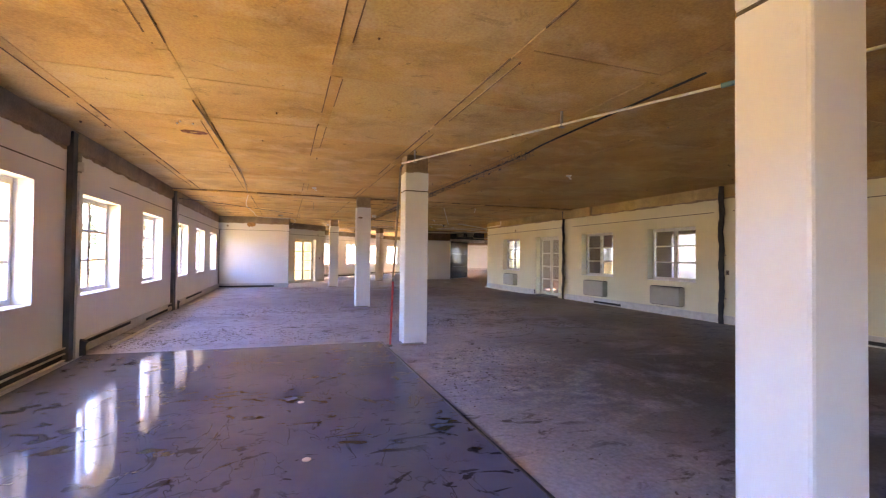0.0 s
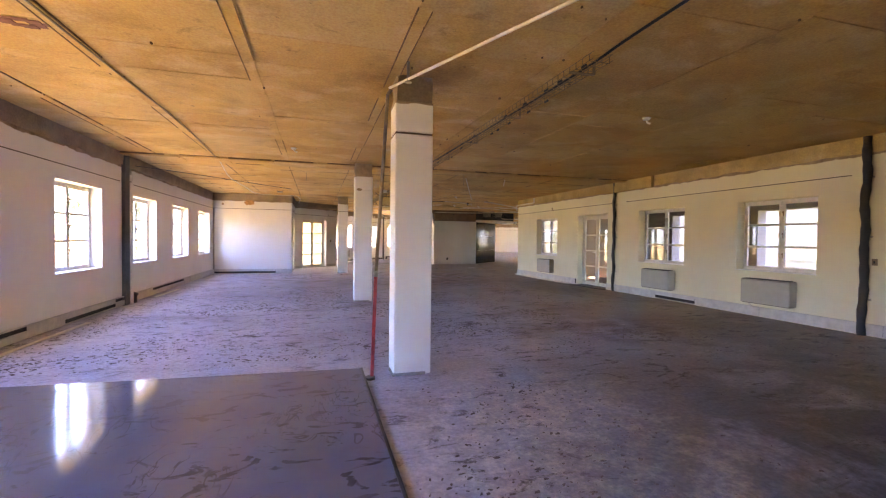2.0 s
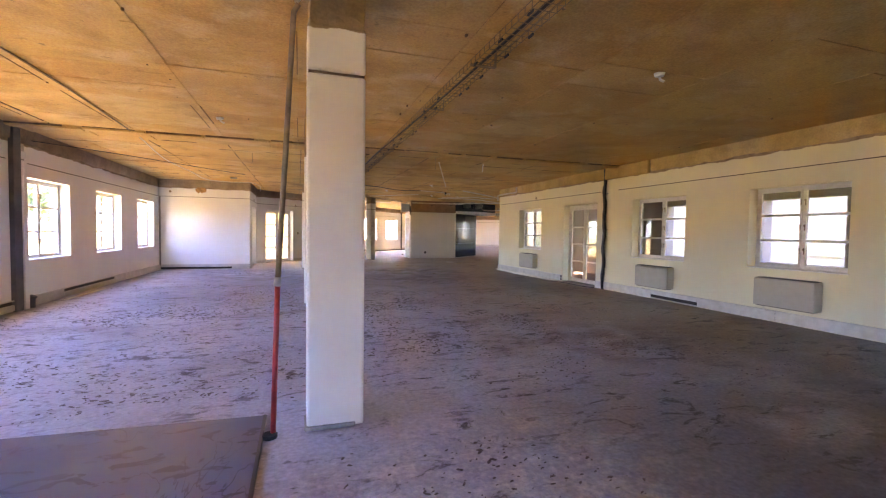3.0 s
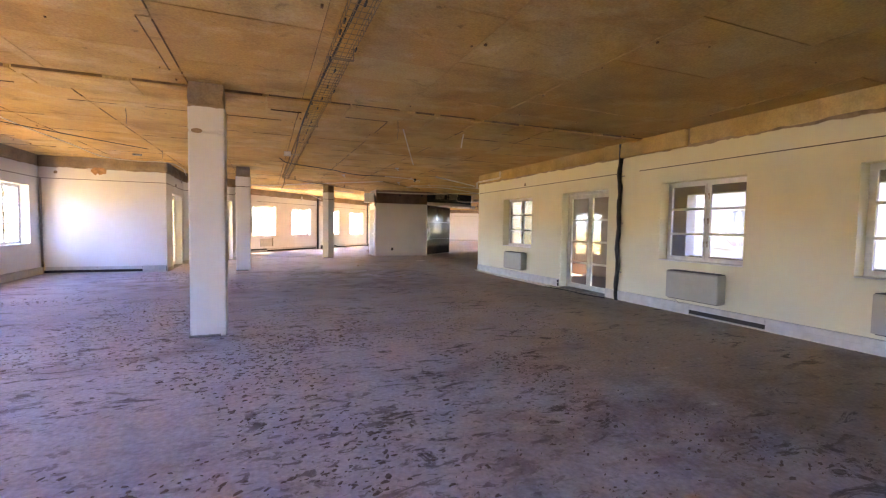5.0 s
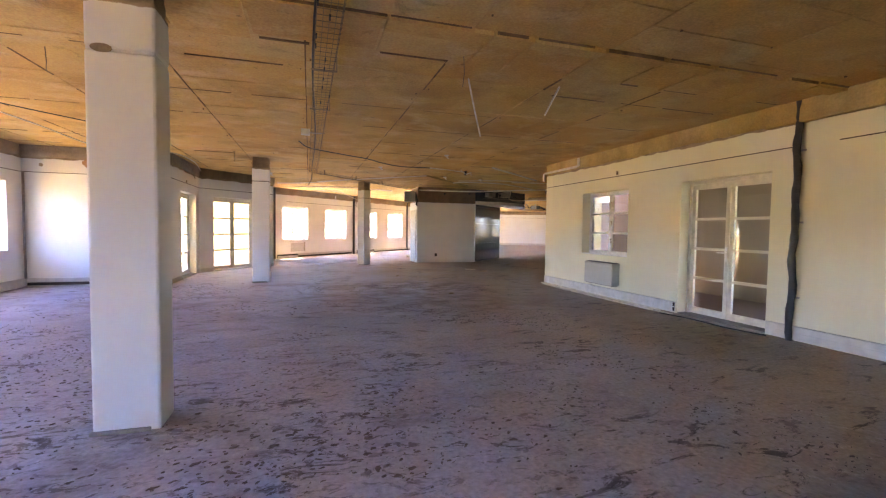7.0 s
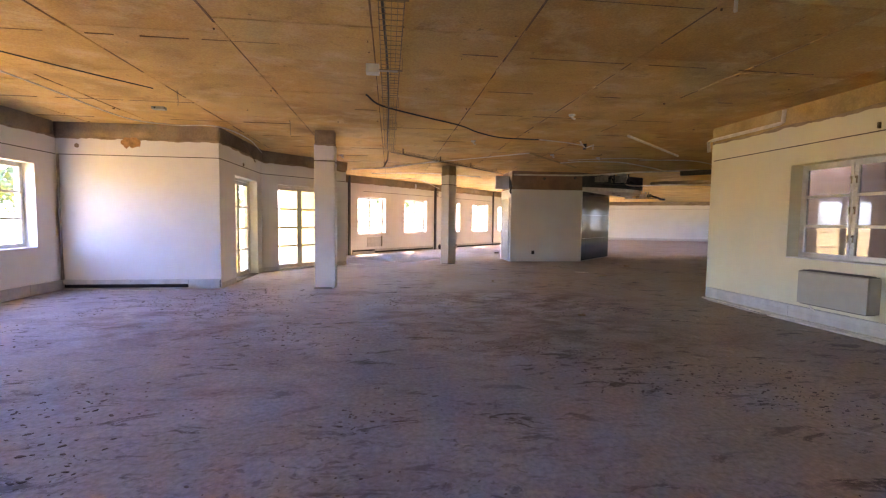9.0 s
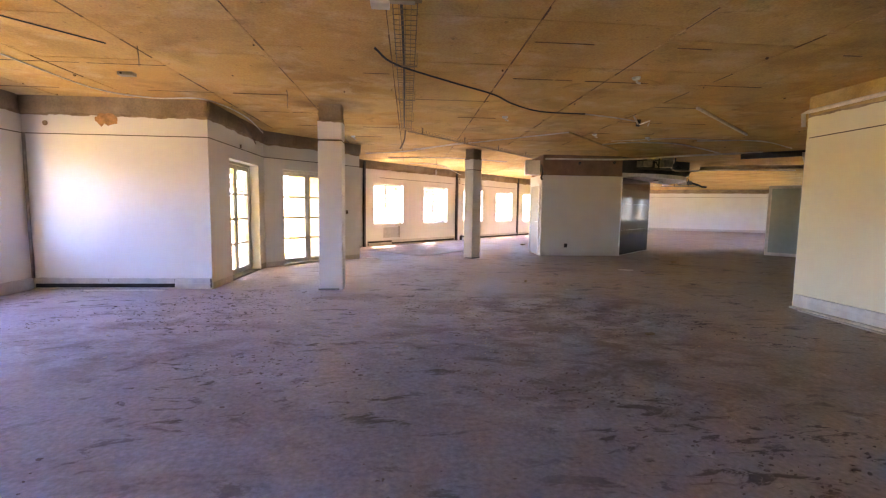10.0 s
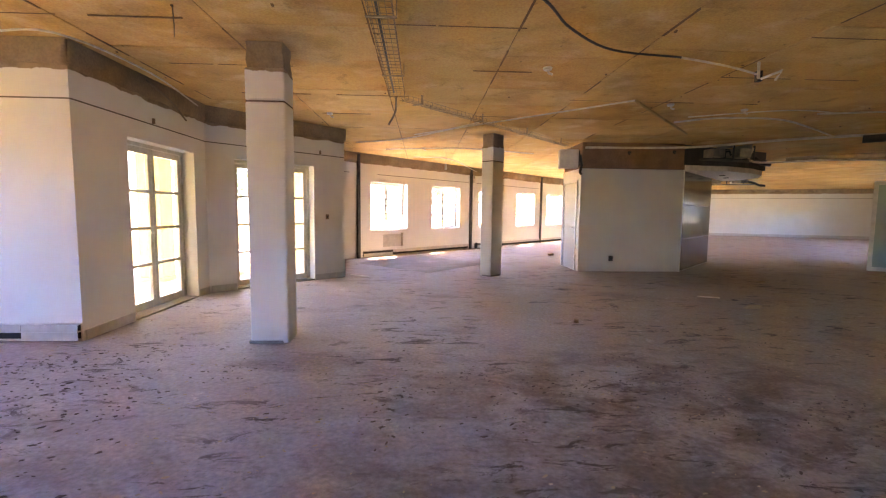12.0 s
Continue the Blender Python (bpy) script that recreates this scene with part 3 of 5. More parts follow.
# ---- windows and doors ----
def window(name, m, w, h, label, group, glass=GLASS):
    """White steel window: frame, two three-pane casements, stays, sill."""
    top = empty(name, m, label, "window", group, "structure")
    fr = 0.045
    f = Shape().box(0, fr, 0.19, 0.25, 0, h).box(w - fr, w, 0.19, 0.25, 0, h).box(fr, w - fr, 0.19, 0.25, 0, fr).box(fr, w - fr, 0.19, 0.25, h - fr, h)
    f.box(w / 2 - 0.014, w / 2 + 0.014, 0.195, 0.245, fr, h - fr)
    part("window_frame", f, WHITE, top)
    part("window_sill", Shape().box(-0.0, w, -0.015, 0.19, -0.004, 0.012, 0.004), WHITE, top)
    for k in (0, 1):
        x0, x1 = (fr, w / 2 - 0.014) if k == 0 else (w / 2 + 0.014, w - fr)
        st = 0.034
        s = Shape().box(x0, x0 + st, 0.18, 0.23, fr, h - fr).box(x1 - st, x1, 0.18, 0.23, fr, h - fr)
        s.box(x0 + st, x1 - st, 0.18, 0.23, fr, fr + st).box(x0 + st, x1 - st, 0.18, 0.23, h - fr - st, h - fr)
        rows = [fr + (h - 2 * fr) * i / 3 for i in range(4)]
        for z in rows[1:3]:
            s.box(x0 + st, x1 - st, 0.182, 0.228, z - 0.019, z + 0.019)
        sash = part("casement", s, WHITE, top)
        for i in range(3):
            g = part("pane", Shape().box(x0 + 0.028, x1 - 0.028, 0.203, 0.207, rows[i] + 0.012, rows[i + 1] - 0.012), glass, sash)
            g.visible_shadow = False
        xh = x1 - 0.02 if k == 0 else x0 + 0.02
        for z in (h * 0.2, h * 0.48, h * 0.78):
            part("stay", Shape().box(xh - 0.007, xh + 0.007, 0.165, 0.18, z - 0.02, z + 0.08, 0.004).box(xh - 0.005, xh + 0.005, 0.145, 0.165, z + 0.045, z + 0.075, 0.003), DULLPIPE, sash, "tarnished metal window catch")
    return top


def french_door(name, m, w, h, label, group):
    """Glazed double door: frame, two leaves of four panes, lever handle."""
    top = empty(name, m, label, "door", group, "structure")
    fr = 0.05
    f = Shape().box(0, fr, 0.18, 0.26, 0, h).box(w - fr, w, 0.18, 0.26, 0, h).box(fr, w - fr, 0.18, 0.26, h - fr, h)
    part("door_frame", f, CREAM, top)
    part("threshold", Shape().box(0, w, 0.0, 0.26, -0.01, 0.02, 0.004), GREYC, top)
    for k in (0, 1):
        x0, x1 = (fr + 0.004, w / 2 - 0.003) if k == 0 else (w / 2 + 0.003, w - fr - 0.004)
        st, z0, z1 = 0.068, 0.03, h - fr - 0.005
        s = Shape().box(x0, x0 + st, 0.19, 0.235, z0, z1, 0.004).box(x1 - st, x1, 0.19, 0.235, z0, z1, 0.004)
        s.box(x0 + st, x1 - st, 0.19, 0.235, z0, z0 + 0.10).box(x0 + st, x1 - st, 0.19, 0.235, z1 - 0.08, z1)
        rows = [z0 + 0.10 + (z1 - z0 - 0.18) * i / 4 for i in range(5)]
        for z in rows[1:4]:
            s.box(x0 + st, x1 - st, 0.193, 0.232, z - 0.021, z + 0.021)
        leaf = part("door_leaf", s, CREAM, top)
        for i in range(4):
            g = part("pane", Shape().box(x0 + st - 0.01, x1 - st + 0.01, 0.211, 0.215, rows[i] + 0.012, rows[i + 1] - 0.012), GLASS, leaf)
            g.visible_shadow = False
        if k == 0:
            xh = x1 - 0.035
            part("handle", Shape().box(xh - 0.02, xh + 0.02, 0.182, 0.19, 0.92, 1.14, 0.003).tube([(xh, 0.185, 1.05), (xh, 0.14, 1.05), (xh - 0.02, 0.135, 1.05), (xh - 0.12, 0.135, 1.05)], 0.009, 8), ALU, leaf, "brushed metal lever handle")
    return top


n = 0
first = None
WL = "white steel casement window in a deep plastered reveal"
for y in west_windows:
    n += 1
    m = wall_pose((WEST, y), (WEST, y + 1)) @ Matrix.Translation((0, 0, SILL))
    if first is None:
        first = window(f"window_{n}", m, W_W, HEAD - SILL, WL, "windows of the long wall")
    else:
        copy_thing(first, m).name = f"window_{n}"
for u in fw_u:
    n += 1
    p = (E1[0] + u * D - (C4[1] - C4[0] - E1[1] + E1[0]) / 2, E1[1] + u * D + (C4[1] - C4[0] - E1[1] + E1[0]) / 2)
    m = wall_pose(p, (p[0] + D, p[1] + D)) @ Matrix.Translation((0, 0, SILL))
    ob = copy_thing(first, m)
    ob.name = f"window_{n}"
    tagged(ob, "bright white steel casement window above sunlit floor", group="windows of the far wing")
for x in added_south_windows:
    n += 1
    copy_thing(first, wall_pose((x + W_W, SOUTH), (x, SOUTH)) @ Matrix.Translation((0, 0, SILL))).name = f"window_{n}"
for u in added_wing_u:
    n += 1
    p = (E1[0] + (u + W_W) * D, E1[1] + (u + W_W) * D)
    ob = copy_thing(first, wall_pose(p, E1) @ Matrix.Translation((0, 0, SILL)))
    ob.name = f"window_{n}"
    tagged(ob, "unseen white steel window, added to brighten the far wing", group="windows of the wing's inner wall")
eastwin = None
for a, b in east_windows:
    n += 1
    m = wall_pose((EAST, a), (EAST, b)) @ Matrix.Translation((0, 0, 0.86))
    if eastwin is None:
        eastwin = window(f"window_{n}", m, W_W - 0.005, 2.19 - 0.86, "white steel casement window above a beige convector", "windows to the courtyard", DIMGLASS)
    else:
        copy_thing(eastwin, m).name = f"window_{n}"
french_door("door_1", wall_pose((EAST, 14.71), (EAST, 13.22)), 1.49, 2.19, "closed cream glazed double door to the courtyard", "french doors")
french_door("door_2", wall_pose((EAST, 6.44), (EAST, 4.95)), 1.49, 2.19, "closed cream glazed double door with garden behind", "french doors")
french_door("door_3", wall_pose(C1, C2) @ Matrix.Translation((0.84, 0, 0)), 1.52, HEAD, "closed cream glazed double door in the bend", "french doors")
french_door("door_4", wall_pose(C2, C3) @ Matrix.Translation((0.46, 0, 0)), 1.50, HEAD, "closed cream glazed double door beside the white column", "french doors")


# ---- columns ----
def column(x, y, turn, label, w=0.39, d=0.30, grooved=True):
    top = empty("column", pose(x, y, 0, 0, 0, turn), label, "column", "concrete columns")
    h, k = w / 2, d / 2
    part("shaft", Shape().box(-h, h, -k, k, 0, 2.445, 0.018), WALL, top)
    part("base_mortar", Shape().box(-h - 0.014, h * 0.7, -k - 0.014, k * 0.5, 0, 0.03, 0.008), GREYC, top, "grey mortar at the foot")
    part("shadow_groove", Shape().box(-h + 0.008, h - 0.008, -k + 0.008, k - 0.008, 2.445, 2.46), LINE if grooved else WALL, top, "dark narrow groove" if grooved else "")
    part("upper_shaft", Shape().box(-h, h, -k, k, 2.46, 2.775, 0.018), WALL, top)
    s = Shape()
    s.box(-h + 0.015, h - 0.015, -k + 0.015, k - 0.015, 2.76, H)
    bmesh.ops.subdivide_edges(s.bm, edges=s.bm.edges[:], cuts=5, use_grid_fill=True)
    for v in s.bm.verts:
        if v.co.z < H - 0.01:
            v.co += Vector((1, 1, 0.6)) * 0.022 * (noise.noise(v.co * 9 + Vector((x, y, 0))))
    part("bare_head", s, ROUGH, top, "chipped brown bare plaster head")
    return top


column(1.955, 6.91, 0, "square white column beside a red standpipe")
column(1.965, 1.20, 0, "square white painted concrete column", w=0.34)
column(2.00, 12.29, 0, "square white column with a hole near its top", grooved=False)
column(2.02, 20.47, 0, "square white painted column near the bend")
column(5.08, 25.28, 45, "square white column turned with the far wing")


# ---- service core in the wing ----
def wing(u, v, z=0.0):
    """A place in the wing: u along its inner wall from the corner, v across it."""
    return (E1[0] + (u - v) * D, E1[1] + (u + v) * D, z)


BX0, BX1, BY = 7.28, 9.74, 26.03
BS = (BX1 + 2.9 * D, BY + 2.9 * D)
core = [(BX0, BY), (BX1, BY), BS, (BS[0] - 1.6, BS[1] + 1.6), (BX0, BY + 1.3)]
thing("wall_core", Shape().prism(core, 0, 2.43), WALL, "white plastered service core wall", "wall", kind="structure")
inner = [(BX0 + 0.02, BY + 0.02), (BX1 - 0.01, BY + 0.02), (BS[0] - 0.04, BS[1] + 0.0), (BS[0] - 1.6, BS[1] + 1.56), (BX0 + 0.02, BY + 1.28)]
CLAY = make_concrete("clay_plaster", (0.33, 0.205, 0.135), (0.22, 0.13, 0.085), (0.42, 0.28, 0.19)).m
thing("wall_core_head", Shape().prism(inner, 2.43, H), CLAY, "bare brown plaster band above the white core", "wall", kind="structure")
panel = empty("marble_panel", wall_pose((BX1, BY), BS), "polished black stone cladding on the service core", "wall panel")
for k, (z0, z1) in enumerate(((0.02, 0.78), (0.785, 1.60), (1.605, 2.40))):
    part("slab", Shape().box(0.01, 2.89, -0.022, -0.002, z0, z1, 0.003), MARBLE, panel)
part("edge_trim", Shape().box(-0.004, 0.018, -0.026, 0.0, 0.0, 2.42), ALU, panel, "thin bright metal edge trim")

canopy = empty("ceiling_canopy", pose(0, 0, 0), "white dropped ceiling slab with a curved edge beside the core", "ceiling panel")
arc = [(BX1 + 0.02, BY - 0.0), (10.9, 26.15), (11.8, 26.55), (12.5, 27.1), (12.95, 27.8), (13.1, 28.6), (12.9, 29.2), (BS[0] + 0.1, BS[1] + 0.12)]
part("slab", Shape().prism(arc, 2.42, 2.54), WHITE, canopy)
for x, y in ((11.5, 27.2), (12.1, 27.9)):
    part("downlight", Shape().tube([(x, y, 2.405), (x, y, 2.43)], 0.07, 14), GRILLE, canopy, "dark recessed downlight")

core_door = empty("door_core", wall_pose((BX0, BY + 1.25), (BX0, BY)), "closed grey-beige flush door in the core", "door", kind="structure")
part("leaf", Shape().box(0.15, 1.02, -0.012, -0.003, 0.01, 2.12, 0.003), UNIT, core_door)
part("door_frame", Shape().box(0.09, 0.15, -0.03, -0.002, 0, 2.18).box(1.02, 1.08, -0.03, -0.002, 0, 2.18).box(0.15, 1.02, -0.03, -0.002, 2.12, 2.18), WHITE, core_door)
part("handle", Shape().tube([(0.93, -0.01, 1.02), (0.93, -0.06, 1.02), (0.82, -0.06, 1.02)], 0.01), ALU, core_door, "small metal lever")

box_unit = empty("wall_unit", pose(6.98, 26.05, 2.42, 0, 0, -8), "grey-white box hung high beside the core, with cables", "equipment box")
part("case", Shape().box(-0.22, 0.20, -0.14, 0.14, 0.0, 0.42, 0.012), LAMPW, box_unit)
part("wall_arm", Shape().box(0.2, 0.34, 0.02, 0.06, 0.1, 0.14), GALV, box_unit)
part("side_plate", Shape().box(0.20, 0.23, -0.12, 0.12, 0.04, 0.40), GRILLE, box_unit, "dark side plate")
part("cable", Shape().tube([(0.24, -0.1, 0.3), (0.27, -0.14, 0.05), (0.24, -0.13, -0.1), (0.28, -0.1, -0.14)], 0.03, 8), BLACK, box_unit, "black cable bundle")
socket = empty("wall_socket", pose(8.07, BY, 0.30), "small dark socket outlet low on the core", "socket")
part("plate", Shape().box(-0.05, 0.05, -0.016, -0.001, -0.05, 0.07, 0.004), GRILLE, socket)
part("switch", Shape().box(-0.02, 0.02, -0.022, -0.016, 0.0, 0.03, 0.003), BLACK, socket)

for x, z in ((8.42, 2.80), (9.50, 2.84)):
    knock = empty("wall_outlet", pose(x, BY + 0.02, z), "dark broken outlet hole in the clay band", "outlet", "outlets on the core head")
    part("rim", Shape().tube([(0, -0.012, 0), (0, -0.001, 0)], 0.045, 9), GRILLE, knock)
    part("wire", Shape().tube([(0, -0.012, 0), (0.01, -0.05, -0.02), (0.02, -0.05, -0.09)], 0.006, 5), DULLPIPE, knock)

fan = empty("fan_coil_unit", pose(10.9, 26.0, 2.62, 0, 0, 12), "bright metal fan coil unit hung above the canopy", "air unit")
part("casing", Shape().box(0.0, 0.34, -0.18, 0.2, 0.10, 0.31, 0.008), GALV, fan)
part("motor", Shape().tube([(0.34, 0, 0.2), (0.58, 0, 0.2)], 0.09, 14), DARKCH, fan, "dull round fan motor")
part("box", Shape().box(-0.72, -0.38, -0.14, 0.14, 0.09, 0.27, 0.008), GALV, fan, "bright metal connection box")
part("tray", Shape().box(-0.74, 0.85, -0.16, 0.24, 0.04, 0.065, 0.004), DARKCH, fan, "dark drip tray")
part("link_pipe", Shape().tube([(-0.38, -0.05, 0.2), (-0.2, -0.08, 0.24), (-0.1, -0.02, 0.16), (0.0, 0.0, 0.2)], 0.02, 8), BLACK, fan, "black link hose")
for x in (-0.2, 0.4):
    part("support", Shape().box(x, x + 0.03, -0.19, -0.16, 0.02, 0.38), DARKCH, fan)
part("hose", Shape().tube([(0.6, 0.1, 0.2), (0.85, 0.12, 0.12), (1.05, 0.15, 0.02), (1.25, 0.1, 0.0)], 0.05, 10), BLACK, fan, "black flexible hose")
part("bracket", Shape().box(-0.27, -0.24, -0.22, 0.22, 0.3, 0.405), GALV, fan)
part("bracket", Shape().box(0.27, 0.30, -0.22, 0.22, 0.3, 0.405), GALV, fan)
thing("duct_panel", Shape().box(0.0, 3.0, -0.02, 0.02, 0.0, 0.48, 0.004), DARKCH, "dark sheet-metal duct side above the canopy", "duct", m=pose(9.78, 26.12, 2.542, 0, 0, 20))
fan2 = copy_thing(fan, pose(16.6, 34.0, 2.60, 0, 0, -25))
tagged(fan2, "bright metal fan coil unit under the far ceiling")

# open glazed door leaf and white folding panels on the wing's inner wall
leaf = empty("door_5", pose(*wing(9.1, 0.12), 0, 0, 135), "open door leaf with a pale green glass panel", "door", kind="structure")
part("stile", Shape().box(0.0, 0.95, -0.02, 0.02, 0.03, 0.13).box(0.0, 0.95, -0.02, 0.02, 2.15, 2.24).box(0, 0.085, -0.02, 0.02, 0.13, 2.15).box(0.865, 0.95, -0.02, 0.02, 0.13, 2.15), WHITE, leaf)
part("glass_panel", Shape().box(0.085, 0.865, -0.006, 0.006, 0.13, 2.15), FROST, leaf, "pale green reflective glass")
part("handle", Shape().tube([(0.06, -0.02, 1.02), (0.06, -0.07, 1.02), (0.17, -0.07, 1.02)], 0.011).box(0.03, 0.09, -0.028, -0.02, 0.93, 1.12, 0.003), BLACK, leaf, "black lever handle")
thing("door_frame_wing", Shape().box(9.05, 9.11, -0.03, 0.14, 0, 2.29).box(8.08, 8.14, -0.03, 0.14, 0, 2.29).box(8.14, 9.05, -0.03, 0.14, 2.24, 2.29), WHITE, "white door frame in the wing wall", "door frame", kind="structure", m=pose(E1[0], E1[1], 0, 0, 0, 45))
# unseen closed box that stops sky light at the doorway
stop_box = wall_pose(E2, E1) @ Matrix.Translation((WING - GD_U, THICK + 0.004, 0))
thing("wall_light_stop", Shape().box(-0.8, 1.75, 2.4, 2.5, -0.1, 2.5).box(-0.8, -0.7, 0, 2.4, -0.1, 2.5).box(1.65, 1.75, 0, 2.4, -0.1, 2.5).box(-0.7, 1.65, 0, 2.4, 2.4, 2.5).box(-0.7, 1.65, 0, 2.4, -0.1, 0.0), ROOMWALL, "beige box behind the open door, added to keep daylight out", "wall", kind="structure", m=stop_box)
folding = empty("folding_partition", pose(E1[0], E1[1], 0, 0, 0, 45), "closed white panelled folding partition along the wing wall", "partition")
for k in range(7):
    u = 1.55 + 0.9 * k
    part("panel", Shape().box(u, u + 0.84, 0.012, 0.045, 0.05, 2.30, 0.006), WHITE, folding)
    part("post", Shape().box(u + 0.85, u + 0.885, 0.004, 0.07, 0.0, 2.34, 0.004), SKIRT, folding)
part("head_rail", Shape().box(1.45, 7.95, 0.004, 0.08, 2.345, 2.42, 0.004), SKIRT, folding)

# ---- flooring remnants ----
sheet = [(WEST + 0.12, SOUTH + 0.1), (1.46, SOUTH + 0.1), (1.47, 7.10), (-0.9, 7.22), (WEST + 0.12, 7.33)]
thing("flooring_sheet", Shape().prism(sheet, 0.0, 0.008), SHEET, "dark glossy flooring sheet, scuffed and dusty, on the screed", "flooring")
thing("edge_strip", Shape().box(1.462, 1.485, SOUTH + 0.1, 7.09, 0.0, 0.016), BLACK, "black edge strip beside the glossy flooring", "edge strip")
pale = [(1.9, 27.4), (3.7, 25.6), (5.2, 27.3), (3.5, 29.6)]
thing("pale_flooring_sheet", Shape().prism(pale, 0.0, 0.006), GREYC, "pale grey flooring sheet on the screed by the windows", "flooring")


# ---- trunking, grooves and pipes on the walls ----
def strip(name, p, q, s0, s1, depth, z0, z1, material, label, category, group="", kind="structure"):
    return thing(name, Shape().box(s0, s1, -depth, -0.001, z0, z1, min(0.004, depth * 0.3)), material, label, category, group, kind, wall_pose(p, q))


def groove(p, q, s0, s1):
    # a dark strip, slightly proud, stands for the groove's shadow
    strip("trim", p, q, s0, s1, 0.006, 2.452, 2.466, LINE, "thin dark strip for the shadow line where the old ceiling met", "trim", "old ceiling lines")


def trunking(p, q, s0, s1, seed, gaps=0.35):
    """Two-compartment skirting trunk; some covers are missing."""
    rnd = random.Random(seed)
    top = empty("skirting_trunking", wall_pose(p, q) @ Matrix.Translation((s0, 0, 0)), "dusty off-white skirting trunking with missing covers", "trunking", "skirting trunking")
    ln = s1 - s0
    part("back", Shape().box(0, ln, -0.012, -0.001, 0.02, 0.185), SKIRT, top)
    part("channel", Shape().box(0, ln, -0.05, -0.012, 0.018, 0.03).box(0, ln, -0.05, -0.012, 0.10, 0.112).box(0, ln, -0.05, -0.012, 0.176, 0.188), SKIRT, top)
    part("recess", Shape().box(0, ln, -0.016, -0.012, 0.03, 0.176), FLASH, top, "dark open wiring channel")
    x = 0.0
    while x < ln - 0.05:
        w = min(rnd.uniform(0.8, 2.2), ln - x)
        if rnd.random() > gaps:
            part("cover", Shape().box(x + 0.003, x + w - 0.003, -0.056, -0.05, 0.02, 0.105, 0.002), SKIRT, top)
        if rnd.random() > gaps * 0.7:
            part("cover", Shape().box(x + 0.003, x + w - 0.003, -0.056, -0.05, 0.108, 0.188, 0.002), SKIRT, top)
        x += w
    return top


WA, WB = (WEST, 0.0), (WEST, 1.0)
trunking(WA, WB, SOUTH + 0.1, 6.95, 1)
trunking(WA, WB, 7.30, 12.50, 2, 0.55)
trunking(WA, WB, 12.95, 20.40, 3, 0.45)
trunking((0, BACK), (1, BACK), WEST + 0.06, C1[0] - 0.01, 4, 0.25)
EA, EB = (EAST, 19.0), (EAST, 0.0)
trunking(EA, EB, 0.02, 4.25, 5, 0.3)
trunking(EA, EB, 5.82, 12.50, 6, 0.12)
trunking(EA, EB, 14.2, 23.9, 7, 0.2)
FA, FB = C4, FARL
FO = fw_off
trunking(FA, FB, 1.75 + FO, 6.6 + FO, 8)
trunking(FA, FB, 7.0 + FO, 18.0 + FO, 9)
thing("baseboard", Shape().box(0.05, 12.8, -0.03, -0.001, 0, 0.16, 0.004), SKIRT, "pale grey skirting along the far wall", "skirting", kind="structure", m=wall_pose(FARL, FARQ))
for a, b, d in ((0.03, 0.82, 0), (2.38, 2.7, 0)):
    strip("baseboard", C1, C2, a, b, 0.012, 0.001, 0.11, SKIRT, "low painted plaster skirting", "skirting")
for a, b in ((0.03, 0.44), (1.98, 2.66)):
    strip("baseboard", C2, C3, a, b, 0.012, 0.001, 0.11, SKIRT, "low painted plaster skirting", "skirting")
for p, q, a, b in ((WA, WB, SOUTH + 0.1, 6.9), (WA, WB, 8.45, 12.45), (WA, WB, 13.0, 20.4), ((0, BACK), (1, BACK), WEST + 0.02, C1[0]), (C1, C2, -0.004, 2.70), (C2, C3, 0.0, 2.67),
                   (EA, EB, 0.0, 6.02), (EA, EB, 6.55, 11.75), (EA, EB, 12.2, 20.0), (FA, FB, 0.2, 1.3 + FO), (FA, FB, 2.3 + FO, 6.6 + FO), (FA, FB, 7.1 + FO, 11.6 + FO), (FARL, FARQ, 0.1, 12.8)):
    groove(p, q, a, b)
strip("trim", (0, BY), (1, BY), BX0, BX1, 0.005, 2.425, 2.435, LINE, "thin line at the top of the white core", "trim")

for p, q, a, b, seed in ((WA, WB, SOUTH + 0.1, 20.3, 3), (EA, EB, 0.0, 5.9, 5), (EA, EB, 7.6, 23.5, 7), (FA, FB, 0.2, 26.0, 9), ((0, BACK), (1, BACK), WEST, C1[0] + 0.02, 11), (C1, C2, -0.02, 2.7, 12), (C2, C3, 0.0, 2.69, 13)):
    """Uneven bare plaster bead under the slab."""
    s = Shape()
    cols = max(6, int((b - a) / 0.07))
    grid = []
    for i in range(cols + 1):
        x = a + (b - a) * i / cols
        grid.append([s.bm.verts.new((x, -(dy + 0.010 * noise.noise(Vector((x * 2.3 + seed, z * 6, seed)))), z + (0.05 * noise.noise(Vector((x * 1.7, seed, 5))) + 0.02 * noise.noise(Vector((x * 7, seed, 8))) if k == 0 else 0)))
                     for k, (dy, z) in enumerate(((0.0, 2.775), (0.028, 2.80), (0.034, 2.90), (0.040, H + 0.01)))])
    for g, h2 in zip(grid, grid[1:]):
        for k in range(3):
            s.bm.faces.new((g[k], h2[k], h2[k + 1], g[k + 1])).smooth = True
    s.bm.faces.new(grid[0])
    s.bm.faces.new(list(reversed(grid[-1])))
    thing("trim", s, OCHRE if p is EA else ROUGH, "uneven bare brown plaster band under the slab", "plaster band", "bare plaster bands", "structure", wall_pose(p, q))
thing("trim", Shape().box(5.7, 7.55, -0.085, -0.002, 2.74, H - 0.004, 0.02), OCHRE, "rough ochre beam end on the plaster band", "plaster band", kind="structure", m=wall_pose(EA, EB))


